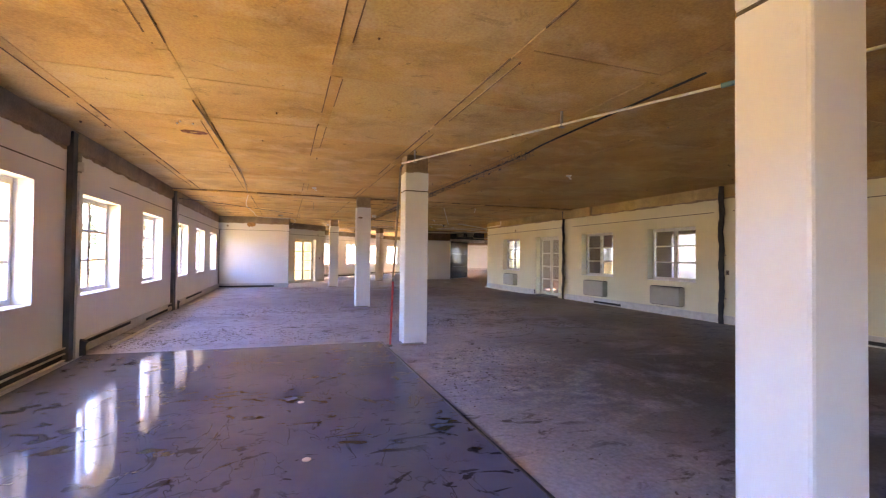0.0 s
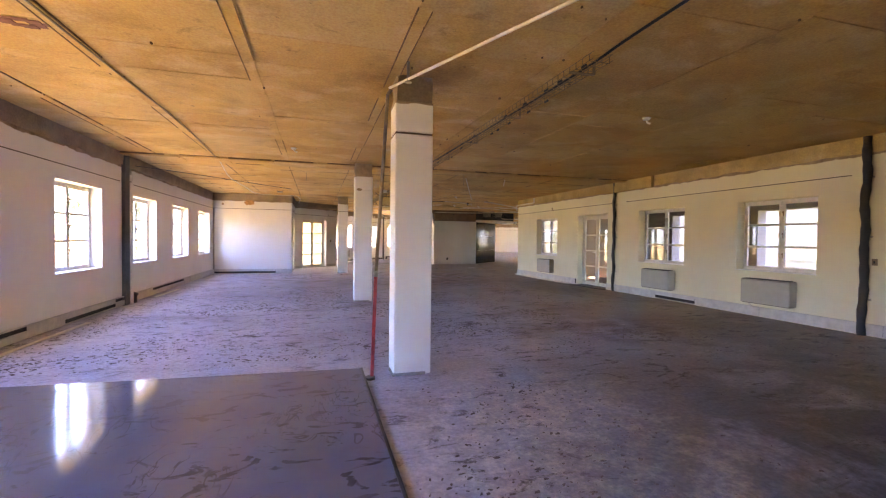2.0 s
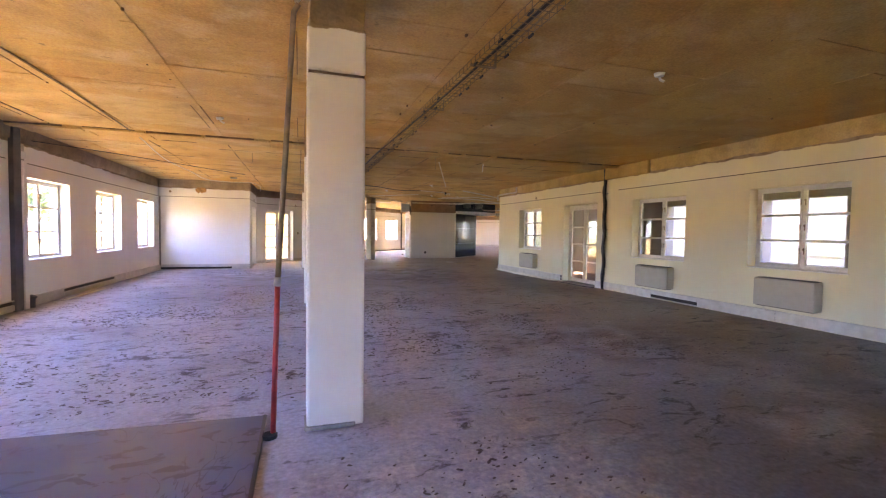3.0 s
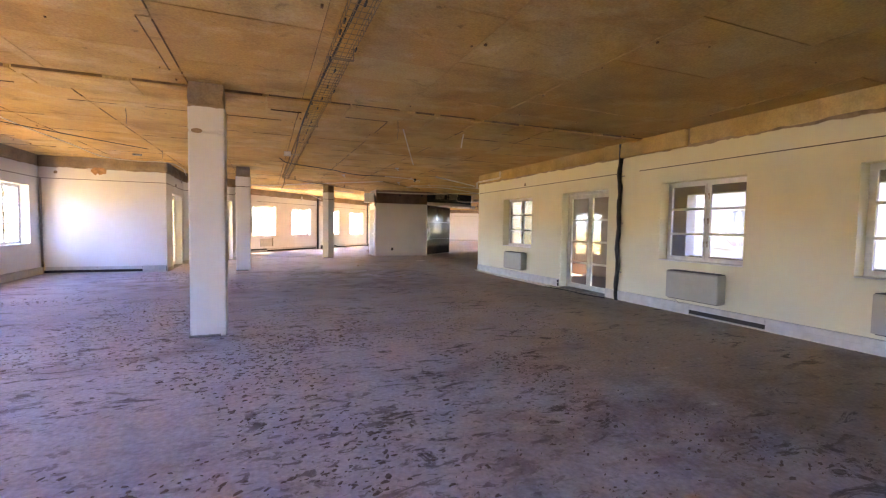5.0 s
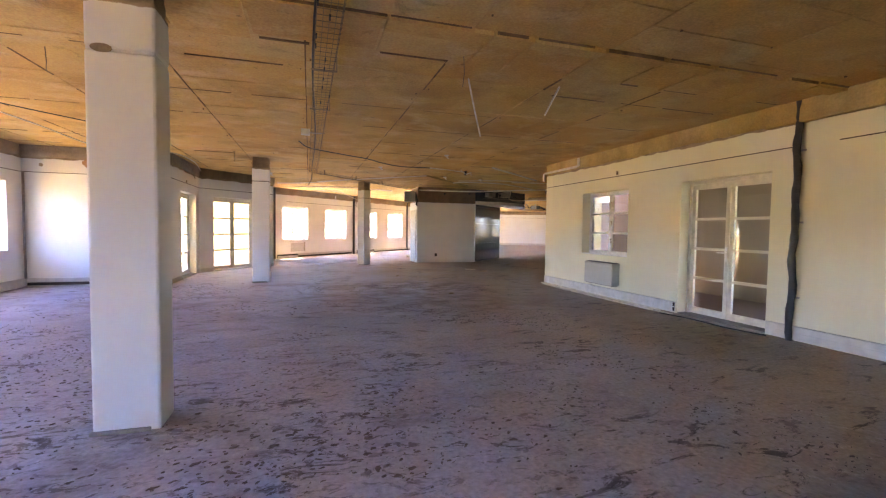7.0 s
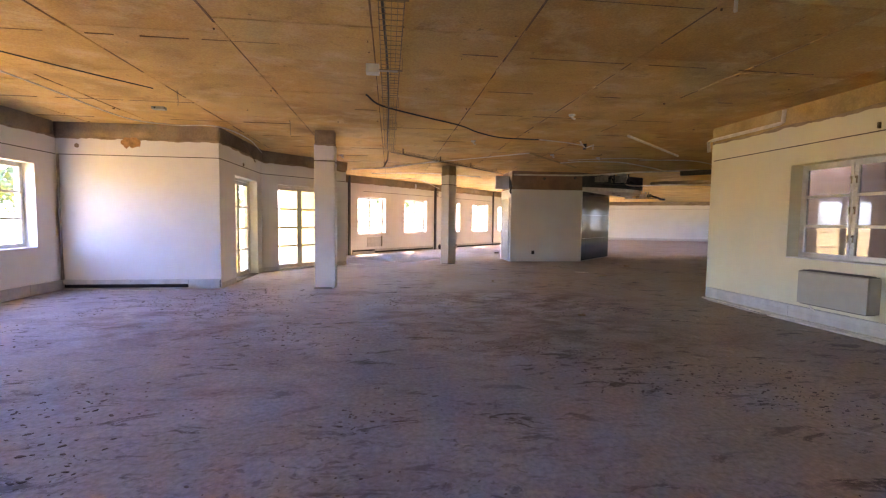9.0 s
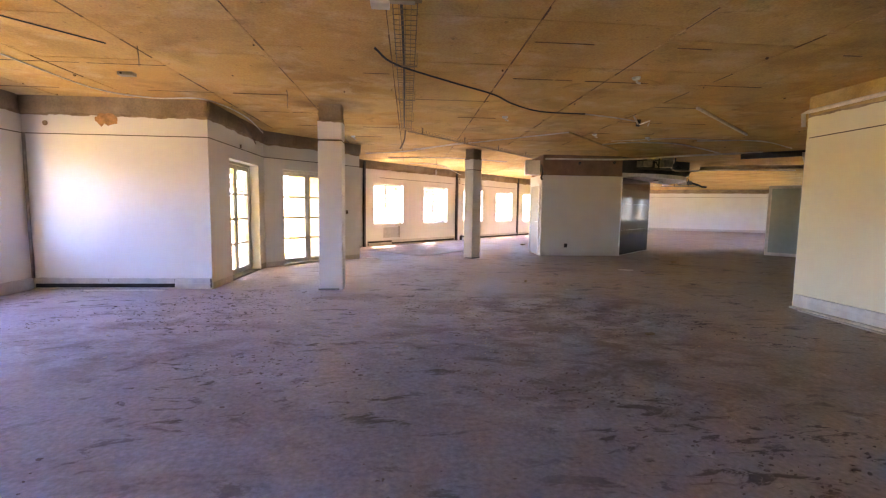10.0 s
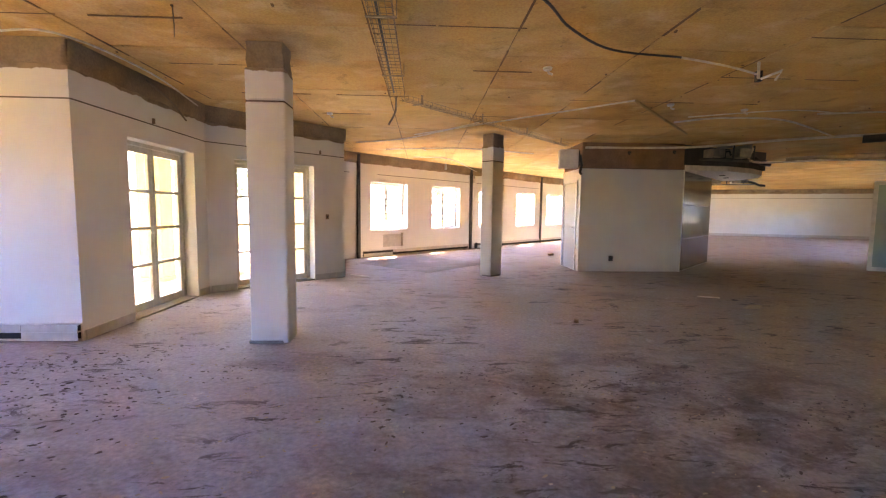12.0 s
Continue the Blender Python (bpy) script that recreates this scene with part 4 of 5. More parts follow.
def wavy_pipe(x, y, seed, r, label):
    pts = [(x + 0.012 * math.sin(i * 0.9 + seed), y + 0.035 * noise.noise(Vector((seed, i * 0.22, 0))), 0.0 + i * (H - 0.02) / 30) for i in range(31)]
    top = empty("wall_conduit", pose(0, 0, 0), label, "conduit", "black wall conduits")
    part("hose", Shape().tube(pts, [r * (1.0 + 0.12 * math.sin(i * 2.1)) for i in range(31)], 10), BLACK, top)
    for z in (0.55, 1.5, 2.4):
        part("clip", Shape().box(EAST - 0.02, EAST - 0.001, y - 0.07, y + 0.07, z - 0.012, z + 0.012, 0.003), GALV, top)


wavy_pipe(EAST - 0.055, 12.87, 2.0, 0.042, "lumpy black flexible conduit running up the wall")
wavy_pipe(EAST - 0.065, 7.02, 6.0, 0.055, "thick black flexible conduit running up the wall")


def downpipe(m, label, flip=1, h=0.10, piped=True):
    """Dark steel channel with a pale pipe beside it, floor to slab."""
    top = empty("wall_riser", m, label, "riser", "dark wall risers")
    part("channel", Shape().box(-h, h, -0.07, -0.055, 0, H - 0.045).box(-h, -h + 0.012, -0.055, -0.001, 0, H - 0.045).box(h - 0.012, h, -0.055, -0.001, 0, H - 0.045), DARKCH, top)
    if not piped:
        return top
    part("boxing", Shape().box(h + 0.006, h + 0.12, -0.095, -0.001, 0.0, 2.47, 0.006), WALL, top, "white painted pipe boxing")
    part("stub_pipe", Shape().tube([(0.16 * flip, -0.05, 2.47), (0.16 * flip, -0.05, 2.74)], 0.03, 12), GALV, top)
    part("collar", Shape().tube([(0.16 * flip, -0.05, 2.5), (0.16 * flip, -0.05, 2.62)], 0.055, 12), LAMPW, top)
    part("stub", Shape().tube([(0.32 * flip, -0.07, 0.0), (0.32 * flip, -0.07, 0.14), (0.32 * flip, -0.10, 0.2)], 0.05, 12), DARKCH, top, "cut-off dark pipe stub")
    return top


downpipe(wall_pose((WEST, 7.04), (WEST, 8.04)), "narrow dark steel riser channel with a white pipe", h=0.065)
downpipe(wall_pose((WEST, 12.62), (WEST, 13.62)), "dark steel riser channel with a white pipe")
downpipe(wall_pose((WEST, 1.5), (WEST, 2.5)), "narrow dark steel riser channel with a white pipe", h=0.065)
fwp = wall_pose(FA, FB)
downpipe(fwp @ Matrix.Translation((1.58 + FO, 0, 0)), "dark riser between the bright windows", h=0.04, piped=False)
downpipe(fwp @ Matrix.Translation((6.72 + FO, 0, 0)), "dark riser with white boxing between the bright windows", h=0.05)
downpipe(fwp @ Matrix.Translation((11.85 + FO, 0, 0)), "dark riser between the bright windows", h=0.04, piped=False)
thing("wall_pipe", Shape().tube([(WEST + 0.05, BACK - 0.035, 0.18), (WEST + 0.045, BACK - 0.04, 1.3), (WEST + 0.05, BACK - 0.035, 2.46)], 0.022, 8), GALV, "thin grey pipe up the wall corner", "pipe")
panel = empty("access_panel", fwp @ Matrix.Translation((2.5 + FO, 0, 0.28)), "grey access panel low under the far window", "panel")
part("plate", Shape().box(0, 0.75, -0.02, -0.002, 0, 0.38, 0.006), SKIRT, panel)
part("edge", Shape().box(0.75, 0.80, -0.05, -0.002, 0.0, 0.42, 0.004), UNIT, panel)
thing("patched_panel", Shape().box(8.0, 9.0, -0.004, -0.001, 0.26, 0.70), WALL, "painted-over rectangular patch under the window", "wall patch", m=wall_pose(WA, WB))

# broken plaster showing brick
s = Shape()
ring = [(0.17 * math.cos(a) * (1 + 0.35 * noise.noise(Vector((a * 2.2, 3, 0)))), -0.010 - 0.008 * noise.noise(Vector((a * 3, 5, 0))), max(-0.12, 0.10 * math.sin(a) * (1 + 0.6 * noise.noise(Vector((a * 2.5, 9, 0)))))) for a in [2 * math.pi * k / 22 for k in range(22)]]
mid = s.bm.verts.new((0, -0.004, 0))
outer = [s.bm.verts.new(p) for p in ring]
for k in range(22):
    s.bm.faces.new((mid, outer[k], outer[(k + 1) % 22]))
thing("plaster_hole", s, RAWBRICK, "broken hole in the plaster showing raw orange brick", "wall damage", m=pose(-1.44, BACK - 0.001, 2.70))
s = Shape()
s.tube([(0, 0, 0), (0, 0.02, 0)], [0.05, 0.045], 14)
thing("column_hole", s, ROUGH, "dark round hole cut through the column top", "hole", m=pose(1.90, 12.134, 2.455) @ Matrix.Diagonal((1.2, 1, 0.55, 1)))
thing("plaster_hole", Shape().tube([(0, 0, 0), (0.0, 0.004, 0)], 0.04, 9), ROUGH, "small chipped hole in the wall plaster", "wall damage", m=pose(-2.35, BACK - 0.005, 2.62))


# ---- convector units under the courtyard windows ----
def convector(m, label):
    top = empty("convector_heater", m, label, "convector", "wall convectors")
    w, d, h = 0.90, 0.18, 0.44
    body = Shape()
    prof = [(0.0, 0.0), (-d, 0.0), (-d, h - 0.02), (-d + 0.012, h), (0.0, h)]
    lo = [body.bm.verts.new((0, y, z)) for y, z in prof]
    hi = [body.bm.verts.new((w, y, z)) for y, z in prof]
    body.bm.faces.new(lo)
    body.bm.faces.new(list(reversed(hi)))
    for k in range(5):
        body.bm.faces.new((lo[k], lo[(k + 1) % 5], hi[(k + 1) % 5], hi[k]))
    bmesh.ops.bevel(body.bm, geom=body.bm.edges[:], offset=0.004, segments=1, affect="EDGES", profile=0.5)
    part("casing", body, UNIT, top)
    g = part("grille", Shape().box(0.012, w - 0.012, -d + 0.016, -0.004, h + 0.001, h + 0.008), GRILLE, top, "dark slotted top grille")
    for k in range(12):
        part("slat", Shape().box(0.05, w - 0.05, -d + 0.022 + k * 0.0125, -d + 0.026 + k * 0.0125, h + 0.008, h + 0.016), GRILLE, g)
    part("end_panel", Shape().box(w + 0.001, w + 0.008, -d + 0.012, -0.008, 0.02, h - 0.03, 0.002), UNIT, top)
    part("lower_slot", Shape().box(0.03, w - 0.03, -d + 0.02, -0.02, -0.012, 0.0), GRILLE, top)
    part("pipe", Shape().tube([(0.1, -0.1, 0.0), (0.11, -0.08, -0.06), (0.16, -0.05, -0.10)], 0.01, 6), PVC, top)
    return top


unit = convector(wall_pose((EAST, 17.06), (EAST, 16.0)) @ Matrix.Translation((0, 0, 0.27)), "beige sheet-metal convector on the wall under a window")
copy_thing(unit, wall_pose((EAST, 11.62), (EAST, 10.0)) @ Matrix.Translation((0, 0, 0.27)))
copy_thing(unit, wall_pose((EAST, 8.92), (EAST, 8.0)) @ Matrix.Translation((0, 0, 0.27)))

# ---- standpipe and ceiling services ----
pipe = empty("standpipe", pose(1.545, 6.75, 0), "floor-to-slab standpipe, red below and dull grey above", "pipe")
part("red_length", Shape().tube([(0, 0, 0.02), (0.03, -0.01, 1.04)], 0.018, 10), RED, pipe, "red painted lower length")
part("upper_length", Shape().tube([(0.03, -0.01, 1.04), (0.08, -0.01, 1.9), (0.13, -0.02, 2.80), (0.16, -0.04, 2.85)], 0.018, 10), DULLPIPE, pipe)
part("coupling", Shape().tube([(0.029, -0.01, 1.01), (0.032, -0.01, 1.07)], 0.024, 10), GALV, pipe)
part("foot", Shape().tube([(-0.02, -0.02, 0.0), (-0.02, -0.02, 0.025)], 0.05, 10), BLACK, pipe)
over = empty("sprinkler_pipe", pose(0, 0, 0), "pale steel pipe under the slab with blue-taped joint", "pipe")
a, b = Vector((1.69, 6.72, 2.865)), Vector((4.9, -0.5, 2.90))
part("run", Shape().tube([a, a.lerp(b, 0.5), b], 0.013, 10), PVC, over)
j = a.lerp(b, 0.555)
part("joint", Shape().tube([j, j + (b - a).normalized() * 0.16], 0.022, 10), BLUE, over, "blue-green taped joint")
for f in (0.04, 0.36, 0.75):
    c = a.lerp(b, f)
    part("hanger", Shape().box(c.x - 0.012, c.x + 0.012, c.y - 0.012, c.y + 0.012, c.z - 0.03, H - 0.002).box(c.x - 0.03, c.x + 0.03, c.y - 0.02, c.y + 0.02, c.z - 0.035, c.z - 0.026), GALV, over)


def basket(name, p, q, z, w, label):
    """Hanging wire basket tray: long wires, cross wires, brackets."""
    ln = length(p, q)
    top = empty(name, wall_pose(p, q) @ Matrix.Translation((0, 0, z)), label, "cable tray")
    h = 0.055
    for y, zz in ((-w / 2, h), (-w / 2, 0), (-w / 4, 0), (0, 0), (w / 4, 0), (w / 2, 0), (w / 2, h)):
        part("long_wire", Shape().box(0, ln, y - 0.0022, y + 0.0022, zz - 0.0022, zz + 0.0022), WIRE, top)
    s = Shape()
    verts, faces = [], []
    for i in range(int(ln / 0.10)):
        x = 0.05 + i * 0.10
        for y0, y1, z0, z1 in ((-w / 2, w / 2, -0.0075, -0.003), (-w / 2 - 0.005, -w / 2, -0.0075, h), (w / 2, w / 2 + 0.005, -0.0075, h)):
            k = len(verts)
            verts += [(x + dx, y, zz) for dx in (-0.0025, 0.0025) for y in (y0, y1) for zz in (z0, z1)]
            faces += [tuple(k + v for v in f) for f in ((0, 1, 3, 2), (4, 6, 7, 5), (0, 4, 5, 1), (2, 3, 7, 6), (0, 2, 6, 4), (1, 5, 7, 3))]
    s.bm.free()
    me = bpy.data.meshes.new("cross_wire")
    me.from_pydata(verts, [], faces)
    me.materials.append(WIRE)
    ob = new("cross_wire", me)
    ob.parent = top
    tagged(ob, kind="stuff")
    for i in range(int(ln / 1.5) + 1):
        x = min(0.3 + i * 1.5, ln - 0.1)
        part("bracket", Shape().box(x - 0.02, x + 0.02, -w / 2 - 0.03, w / 2 + 0.03, -0.014, -0.008).box(x - 0.02, x + 0.02, -w / 2 - 0.03, -w / 2 - 0.024, -0.014, H - z - 0.001), WIRE, top)
    return top


tray = basket("cable_tray", (3.31, 5.6), (3.24, 21.95), 2.91, 0.19, "wire basket cable tray hung under the slab")
basket("cable_tray", (3.30, 22.05), (6.9, 25.95), 2.92, 0.12, "narrow wire basket tray turning towards the core")


rnd = random.Random(31)
for k in range(34):
    y = 5.8 + k * 0.27 + rnd.uniform(-0.08, 0.08)
    x = 3.31 - 0.07 * (y - 5.6) / 16.35 + rnd.choice((-0.09, 0.0, 0.09))
    part("cable_tie", Shape().box(x - 0.006, x + 0.006, y - 0.02, y + 0.05, 2.885, 2.902), BLACK, tray).matrix_parent_inverse = tray.matrix_world.inverted()


def sag(name, pts, r, material, label, category="cable", group=""):
    """A smooth tube through the points."""
    pts = [Vector(p) for p in pts]
    ext = [pts[0] * 2 - pts[1]] + pts + [pts[-1] * 2 - pts[-2]]
    fine = []
    for i in range(1, len(ext) - 2):
        p0, p1, p2, p3 = ext[i - 1:i + 3]
        for k in range(6):
            t = k / 6
            fine.append(0.5 * (2 * p1 + (p2 - p0) * t + (2 * p0 - 5 * p1 + 4 * p2 - p3) * t * t + (3 * p1 - p0 - 3 * p2 + p3) * t ** 3))
    fine.append(pts[-1])
    return thing(name, Shape().tube(fine, r, 8), material, label, category, group)


sag("cable_in_tray", [(3.40, 2.8, 3.02), (3.38, 5.2, 3.0), (3.30, 6.0, 2.925), (3.27, 9.0, 2.93), (3.17, 13.0, 2.925), (3.24, 17.0, 2.93), (3.20, 21.7, 2.925)], 0.012, BLACK, "black cable lying in the wire tray")
sag("hanging_cable", [(2.95, 17.6, 2.97), (3.15, 17.85, 2.90), (3.8, 18.5, 2.92), (4.45, 19.1, 2.94), (4.84, 19.63, 2.95), (5.42, 20.12, 2.96), (6.25, 20.38, 3.0)], 0.0115, BLACK, "thick black cable drooping from the tray")
sag("conduit", [(6.25, 20.38, 3.0), (6.9, 20.6, 3.0), (7.42, 20.82, 2.99)], 0.012, PVC, "pale conduit under the slab", "conduit", "loose conduits")
sag("conduit", [(7.88, 23.3, 2.95), (8.4, 22.9, 2.95), (9.4, 22.9, 2.95), (10.4, 23.4, 2.93), (11.4, 24.0, 2.90)], 0.016, PVC, "bent pale conduit under the slab", "conduit", "loose conduits")
sag("conduit", [(8.0, 23.1, 3.0), (9.2, 22.5, 3.0), (10.2, 22.6, 3.0)], 0.010, PVC, "thin pale conduit under the slab", "conduit", "loose conduits")
sag("conduit", [(3.4, 25.3, 3.0), (5.1, 23.62, 3.0), (6.62, 22.12, 3.0)], 0.013, PVC, "long pale conduit under the slab", "conduit", "loose conduits")
sag("conduit", [(6.62, 22.12, 3.0), (7.6, 23.2, 3.0), (8.9, 24.6, 3.0)], 0.020, OCHRE, "ochre dusty pipe under the slab", "conduit", "loose conduits")
sag("conduit", [(7.8, 19.72, 3.0), (8.9, 20.6, 2.98), (10.1, 21.55, 2.95)], 0.025, PVC, "short thick pale conduit under the slab", "conduit", "loose conduits")
sag("conduit", [(9.7, 22.5, 2.96), (11.0, 22.3, 2.96), (12.6, 23.2, 2.96)], 0.014, PVC, "pale conduit near the wing wall", "conduit", "loose conduits")
sag("conduit", [(7.35, 26.0, 2.90), (9.6, 25.7, 2.90), (10.8, 24.55, 2.90), (12.2, 23.6, 2.90)], 0.026, PVC, "pale pipe running past the core head", "conduit", "loose conduits")
sag("insulated_pipe", [(11.7, 23.7, 2.80), (12.1, 23.3, 2.80), (12.6, 22.8, 2.80)], 0.075, BLACK, "black insulated pipe near the wing wall", "pipe")
sag("insulated_pipe", [(12.2, 26.0, 2.70), (13.4, 25.2, 2.72), (14.8, 24.9, 2.72)], 0.06, CARD, "tan lagged pipe under the slab", "pipe")
sag("conduit", [(11.3, 25.9, 2.95), (11.35, 25.9, 2.62), (12.6, 25.3, 2.62), (14.4, 25.0, 2.62)], 0.022, PVC, "white pipe dropping below the slab", "conduit", "loose conduits")
sag("hanging_stick", [(4.82, 13.5, 3.02), (4.96, 13.7, 2.80), (5.15, 13.95, 2.50)], 0.010, PVC, "white conduit end dangling from the slab", "conduit", "loose conduits")
sag("conduit", [(5.9, 13.4, 3.01), (6.1, 13.9, 3.0), (6.35, 14.5, 3.0)], 0.012, PVC, "short pale conduit under the slab", "conduit", "loose conduits")
sag("ceiling_cable", [(-0.95, 5.2, 3.01), (-0.88, 8.2, 3.0), (-0.86, 9.6, 3.01), (-0.97, 12.3, 3.01)], 0.009, WIRE, "dusty cable clipped along a formwork joint", "cable")
sag("ceiling_cable", [(-1.0, 12.9, 3.01), (-1.25, 15.5, 3.0), (-1.2, 18.0, 3.01), (-1.15, 19.7, 3.0), (-0.6, 20.2, 3.0), (0.15, 20.2, 3.0), (0.35, 21.3, 2.98), (0.25, 22.6, 2.90)], 0.011, PVC, "pale cable looping along the slab", "cable")
sag("ceiling_cable", [(-2.68, 13.1, 2.86), (-1.7, 14.8, 2.93), (-0.5, 16.9, 2.99), (0.2, 17.9, 3.01)], 0.007, BLACK, "thin dark cable strung across the corner", "cable")
sag("ceiling_cable", [(0.12, 21.6, 2.98), (0.14, 22.1, 2.84), (0.13, 22.5, 2.66)], 0.012, DULLPIPE, "dark cable end hanging on the bay wall", "cable")
sag("ceiling_cable", [(3.22, 21.9, 2.915), (3.2, 22.0, 2.74), (3.12, 21.9, 2.55)], 0.013, DULLPIPE, "dark cable end hanging from the tray", "cable")
for pts in (((3.3, 29.0, 2.98), (4.4, 29.4, 2.98), (5.4, 30.9, 2.75)), ((2.6, 27.6, 3.0), (4.6, 27.2, 3.0), (6.6, 27.9, 2.99)), ((2.0, 26.5, 3.0), (3.2, 25.8, 3.0), (4.6, 23.9, 3.0))):
    sag("conduit", pts, 0.014, PVC, "pale conduit under the far slab", "conduit", "loose conduits")
pv = empty("wall_pipe", pose(0, 0, 0), "white plastic pipe along the top of the wall", "pipe")
part("run", Shape().tube([(EAST - 0.09, 19.02, 2.62), (EAST - 0.09, 19.04, 2.80), (EAST - 0.09, 18.95, 2.815), (EAST - 0.09, 17.60, 2.815), (EAST - 0.09, 17.53, 2.83), (EAST - 0.09, 17.52, 3.0)], 0.028, 10), PVC, pv)


def ceiling_fitting(x, y, label):
    top = empty("ceiling_fitting", pose(x, y, H), label, "ceiling fitting", "old ceiling fittings")
    part("rose", Shape().tube([(0, 0, -0.03), (0, 0, -0.001)], [0.045, 0.055], 12), LAMPW, top)
    part("stub", Shape().tube([(0, 0, -0.03), (0.02, 0.01, -0.06), (0.06, 0.0, -0.075)], 0.014, 6), PVC, top)


for x, y in ((5.2, 7.28), (2.0, 23.5), (7.3, 22.4), (6.1, 18.4), (8.6, 22.6), (0.6, 10.9), (5.0, 20.9), (3.6, 27.4)):
    ceiling_fitting(x, y, "small dusty white fitting on the slab")
jb = empty("junction_box", pose(-0.25, 18.98, H - 0.045), "small metal junction box on the slab", "junction box")
part("case", Shape().box(-0.09, 0.09, -0.05, 0.05, 0, 0.044, 0.004), GALV, jb)
part("knockout", Shape().tube([(-0.04, -0.051, 0.02), (-0.04, -0.056, 0.02)], 0.014, 8), GRILLE, jb)
lampbox = empty("light_box", pose(3.08, 16.42, 2.86), "white light box fixed to the cable tray", "light fitting")
part("case", Shape().box(-0.07, 0.07, -0.06, 0.06, 0, 0.09, 0.008), LAMPW, lampbox)
part("plate", Shape().box(0.07, 0.26, -0.03, 0.03, 0.035, 0.045), GALV, lampbox)
hook = empty("hanging_bracket", pose(7.43, 20.82, H), "pale forked bracket dangling from the slab", "bracket")
part("arm", Shape().tube([(0, 0, -0.09), (-0.25, -0.32, -0.02)], 0.016, 6), PVC, hook)
part("arm", Shape().tube([(0, 0, -0.10), (0.1, -0.22, -0.06), (0.14, -0.08, -0.12)], 0.014, 6), PVC, hook)
part("knuckle", Shape().box(-0.03, 0.03, -0.03, 0.03, -0.12, -0.001, 0.005), BLACK, hook)
for k, (x, y, h) in enumerate(((0.75, 14.0, 0.22), (4.55, 12.9, 0.3), (1.55, 19.6, 0.25), (0.45, 18.0, 0.2), (4.2, 27.9, 0.35))):
    w = empty("hanging_wire", pose(x, y, H), "thin wire end hanging from the slab", "wire", "hanging wires")
    part("strand", Shape().tube([(0, 0, 0), (0.01, 0, -h * 0.6), (0.0, 0.015, -h)], 0.004, 5), DULLPIPE, w)
    if k == 4:
        part("lamp_holder", Shape().tube([(0, 0.015, -h), (0, 0.015, -h - 0.16)], 0.03, 8), LAMPW, w)
chip = Shape()
for k in range(9):
    a0 = 2 * math.pi * k / 9
    chip.box(0.11 * math.cos(a0) - 0.05, 0.11 * math.cos(a0) + 0.05, 0.06 * math.sin(a0) - 0.03, 0.06 * math.sin(a0) + 0.03, -0.006 - 0.002 * (k % 3), 0.02)
thing("ceiling_scar", chip, BRICK, "rust-red broken scar in the slab", "ceiling damage", m=pose(-1.18, 6.6, H))

# ---- adhesive residue and floor litter ----
def residue(name, count, x0, x1, y0, y1, size, cut, seed, material, label):
    """Thin irregular chips scattered in clusters over the screed."""
    rnd = random.Random(seed)
    verts, faces, made = [], [], 0
    while made < count:
        x, y = rnd.uniform(x0, x1), rnd.uniform(y0, y1)
        d = noise.noise(Vector((x * 0.55, y * 0.55, seed))) + 0.6 * noise.noise(Vector((x * 1.7, y * 1.7, seed + 4)))
        if d < cut + rnd.uniform(-0.25, 0.25) or not inside(x, y) or (x < 1.55 and y < 7.4):
            continue
        made += 1
        r = size * (0.25 + 0.75 * rnd.random() ** 2.2)
        a, st, h = rnd.gauss(0.3, 0.5), rnd.uniform(0.25, 0.6), rnd.uniform(0.002, 0.007)
        n = rnd.randint(7, 10)
        k = len(verts)
        rim = []
        for i in range(n):
            t = 2 * math.pi * i / n
            q = r * rnd.uniform(0.4, 1.25)
            u, v = q * math.cos(t), q * st * math.sin(t)
            rim.append((x + u * math.cos(a) - v * math.sin(a), y + u * math.sin(a) + v * math.cos(a)))
        verts += [(px, py, 0.0) for px, py in rim] + [(x + (px - x) * 0.8, y + (py - y) * 0.8, h) for px, py in rim]
        faces.append(tuple(range(k + n, k + 2 * n)))
        faces += [(k + i, k + (i + 1) % n, k + n + (i + 1) % n, k + n + i) for i in range(n)]
    me = bpy.data.meshes.new(name)
    me.from_pydata(verts, [], faces)
    me.materials.append(material)
    return tagged(new(name, me), label, "residue", kind="stuff")


residue("adhesive_residue", 5600, WEST + 0.2, 7.4, 1.0, 20.3, 0.027, 0.22, 3, CRUMB, "dark crumbs of old flooring adhesive on the screed")
residue("adhesive_flakes", 2600, WEST + 0.2, 6.5, 7.6, 13.5, 0.034, 0.30, 8, CRUMB, "dark flakes of old adhesive on the screed")
residue("plaster_crumbs", 1300, -0.2, 8.0, 17.0, 27.0, 0.022, 0.0, 11, DUST, "pale plaster crumbs and dust by the doors")
lit = empty("torn_card", pose(8.5, 22.03, 0), "torn scraps of card on the floor", "litter")
for k in range(4):
    part("scrap", Shape().box(-0.14 + 0.05 * k, 0.10 + 0.03 * k, -0.06 + 0.03 * k, 0.0 + 0.035 * k, 0.002 + 0.007 * k, 0.008 + 0.007 * k, 0.001), CARD, lit)
thing("white_batten", Shape().box(-0.16, 0.16, -0.012, 0.012, 0, 0.018, 0.002), PVC, "short white batten on the floor", "litter", m=pose(8.36, 22.82, 0, 0, 0, -22))
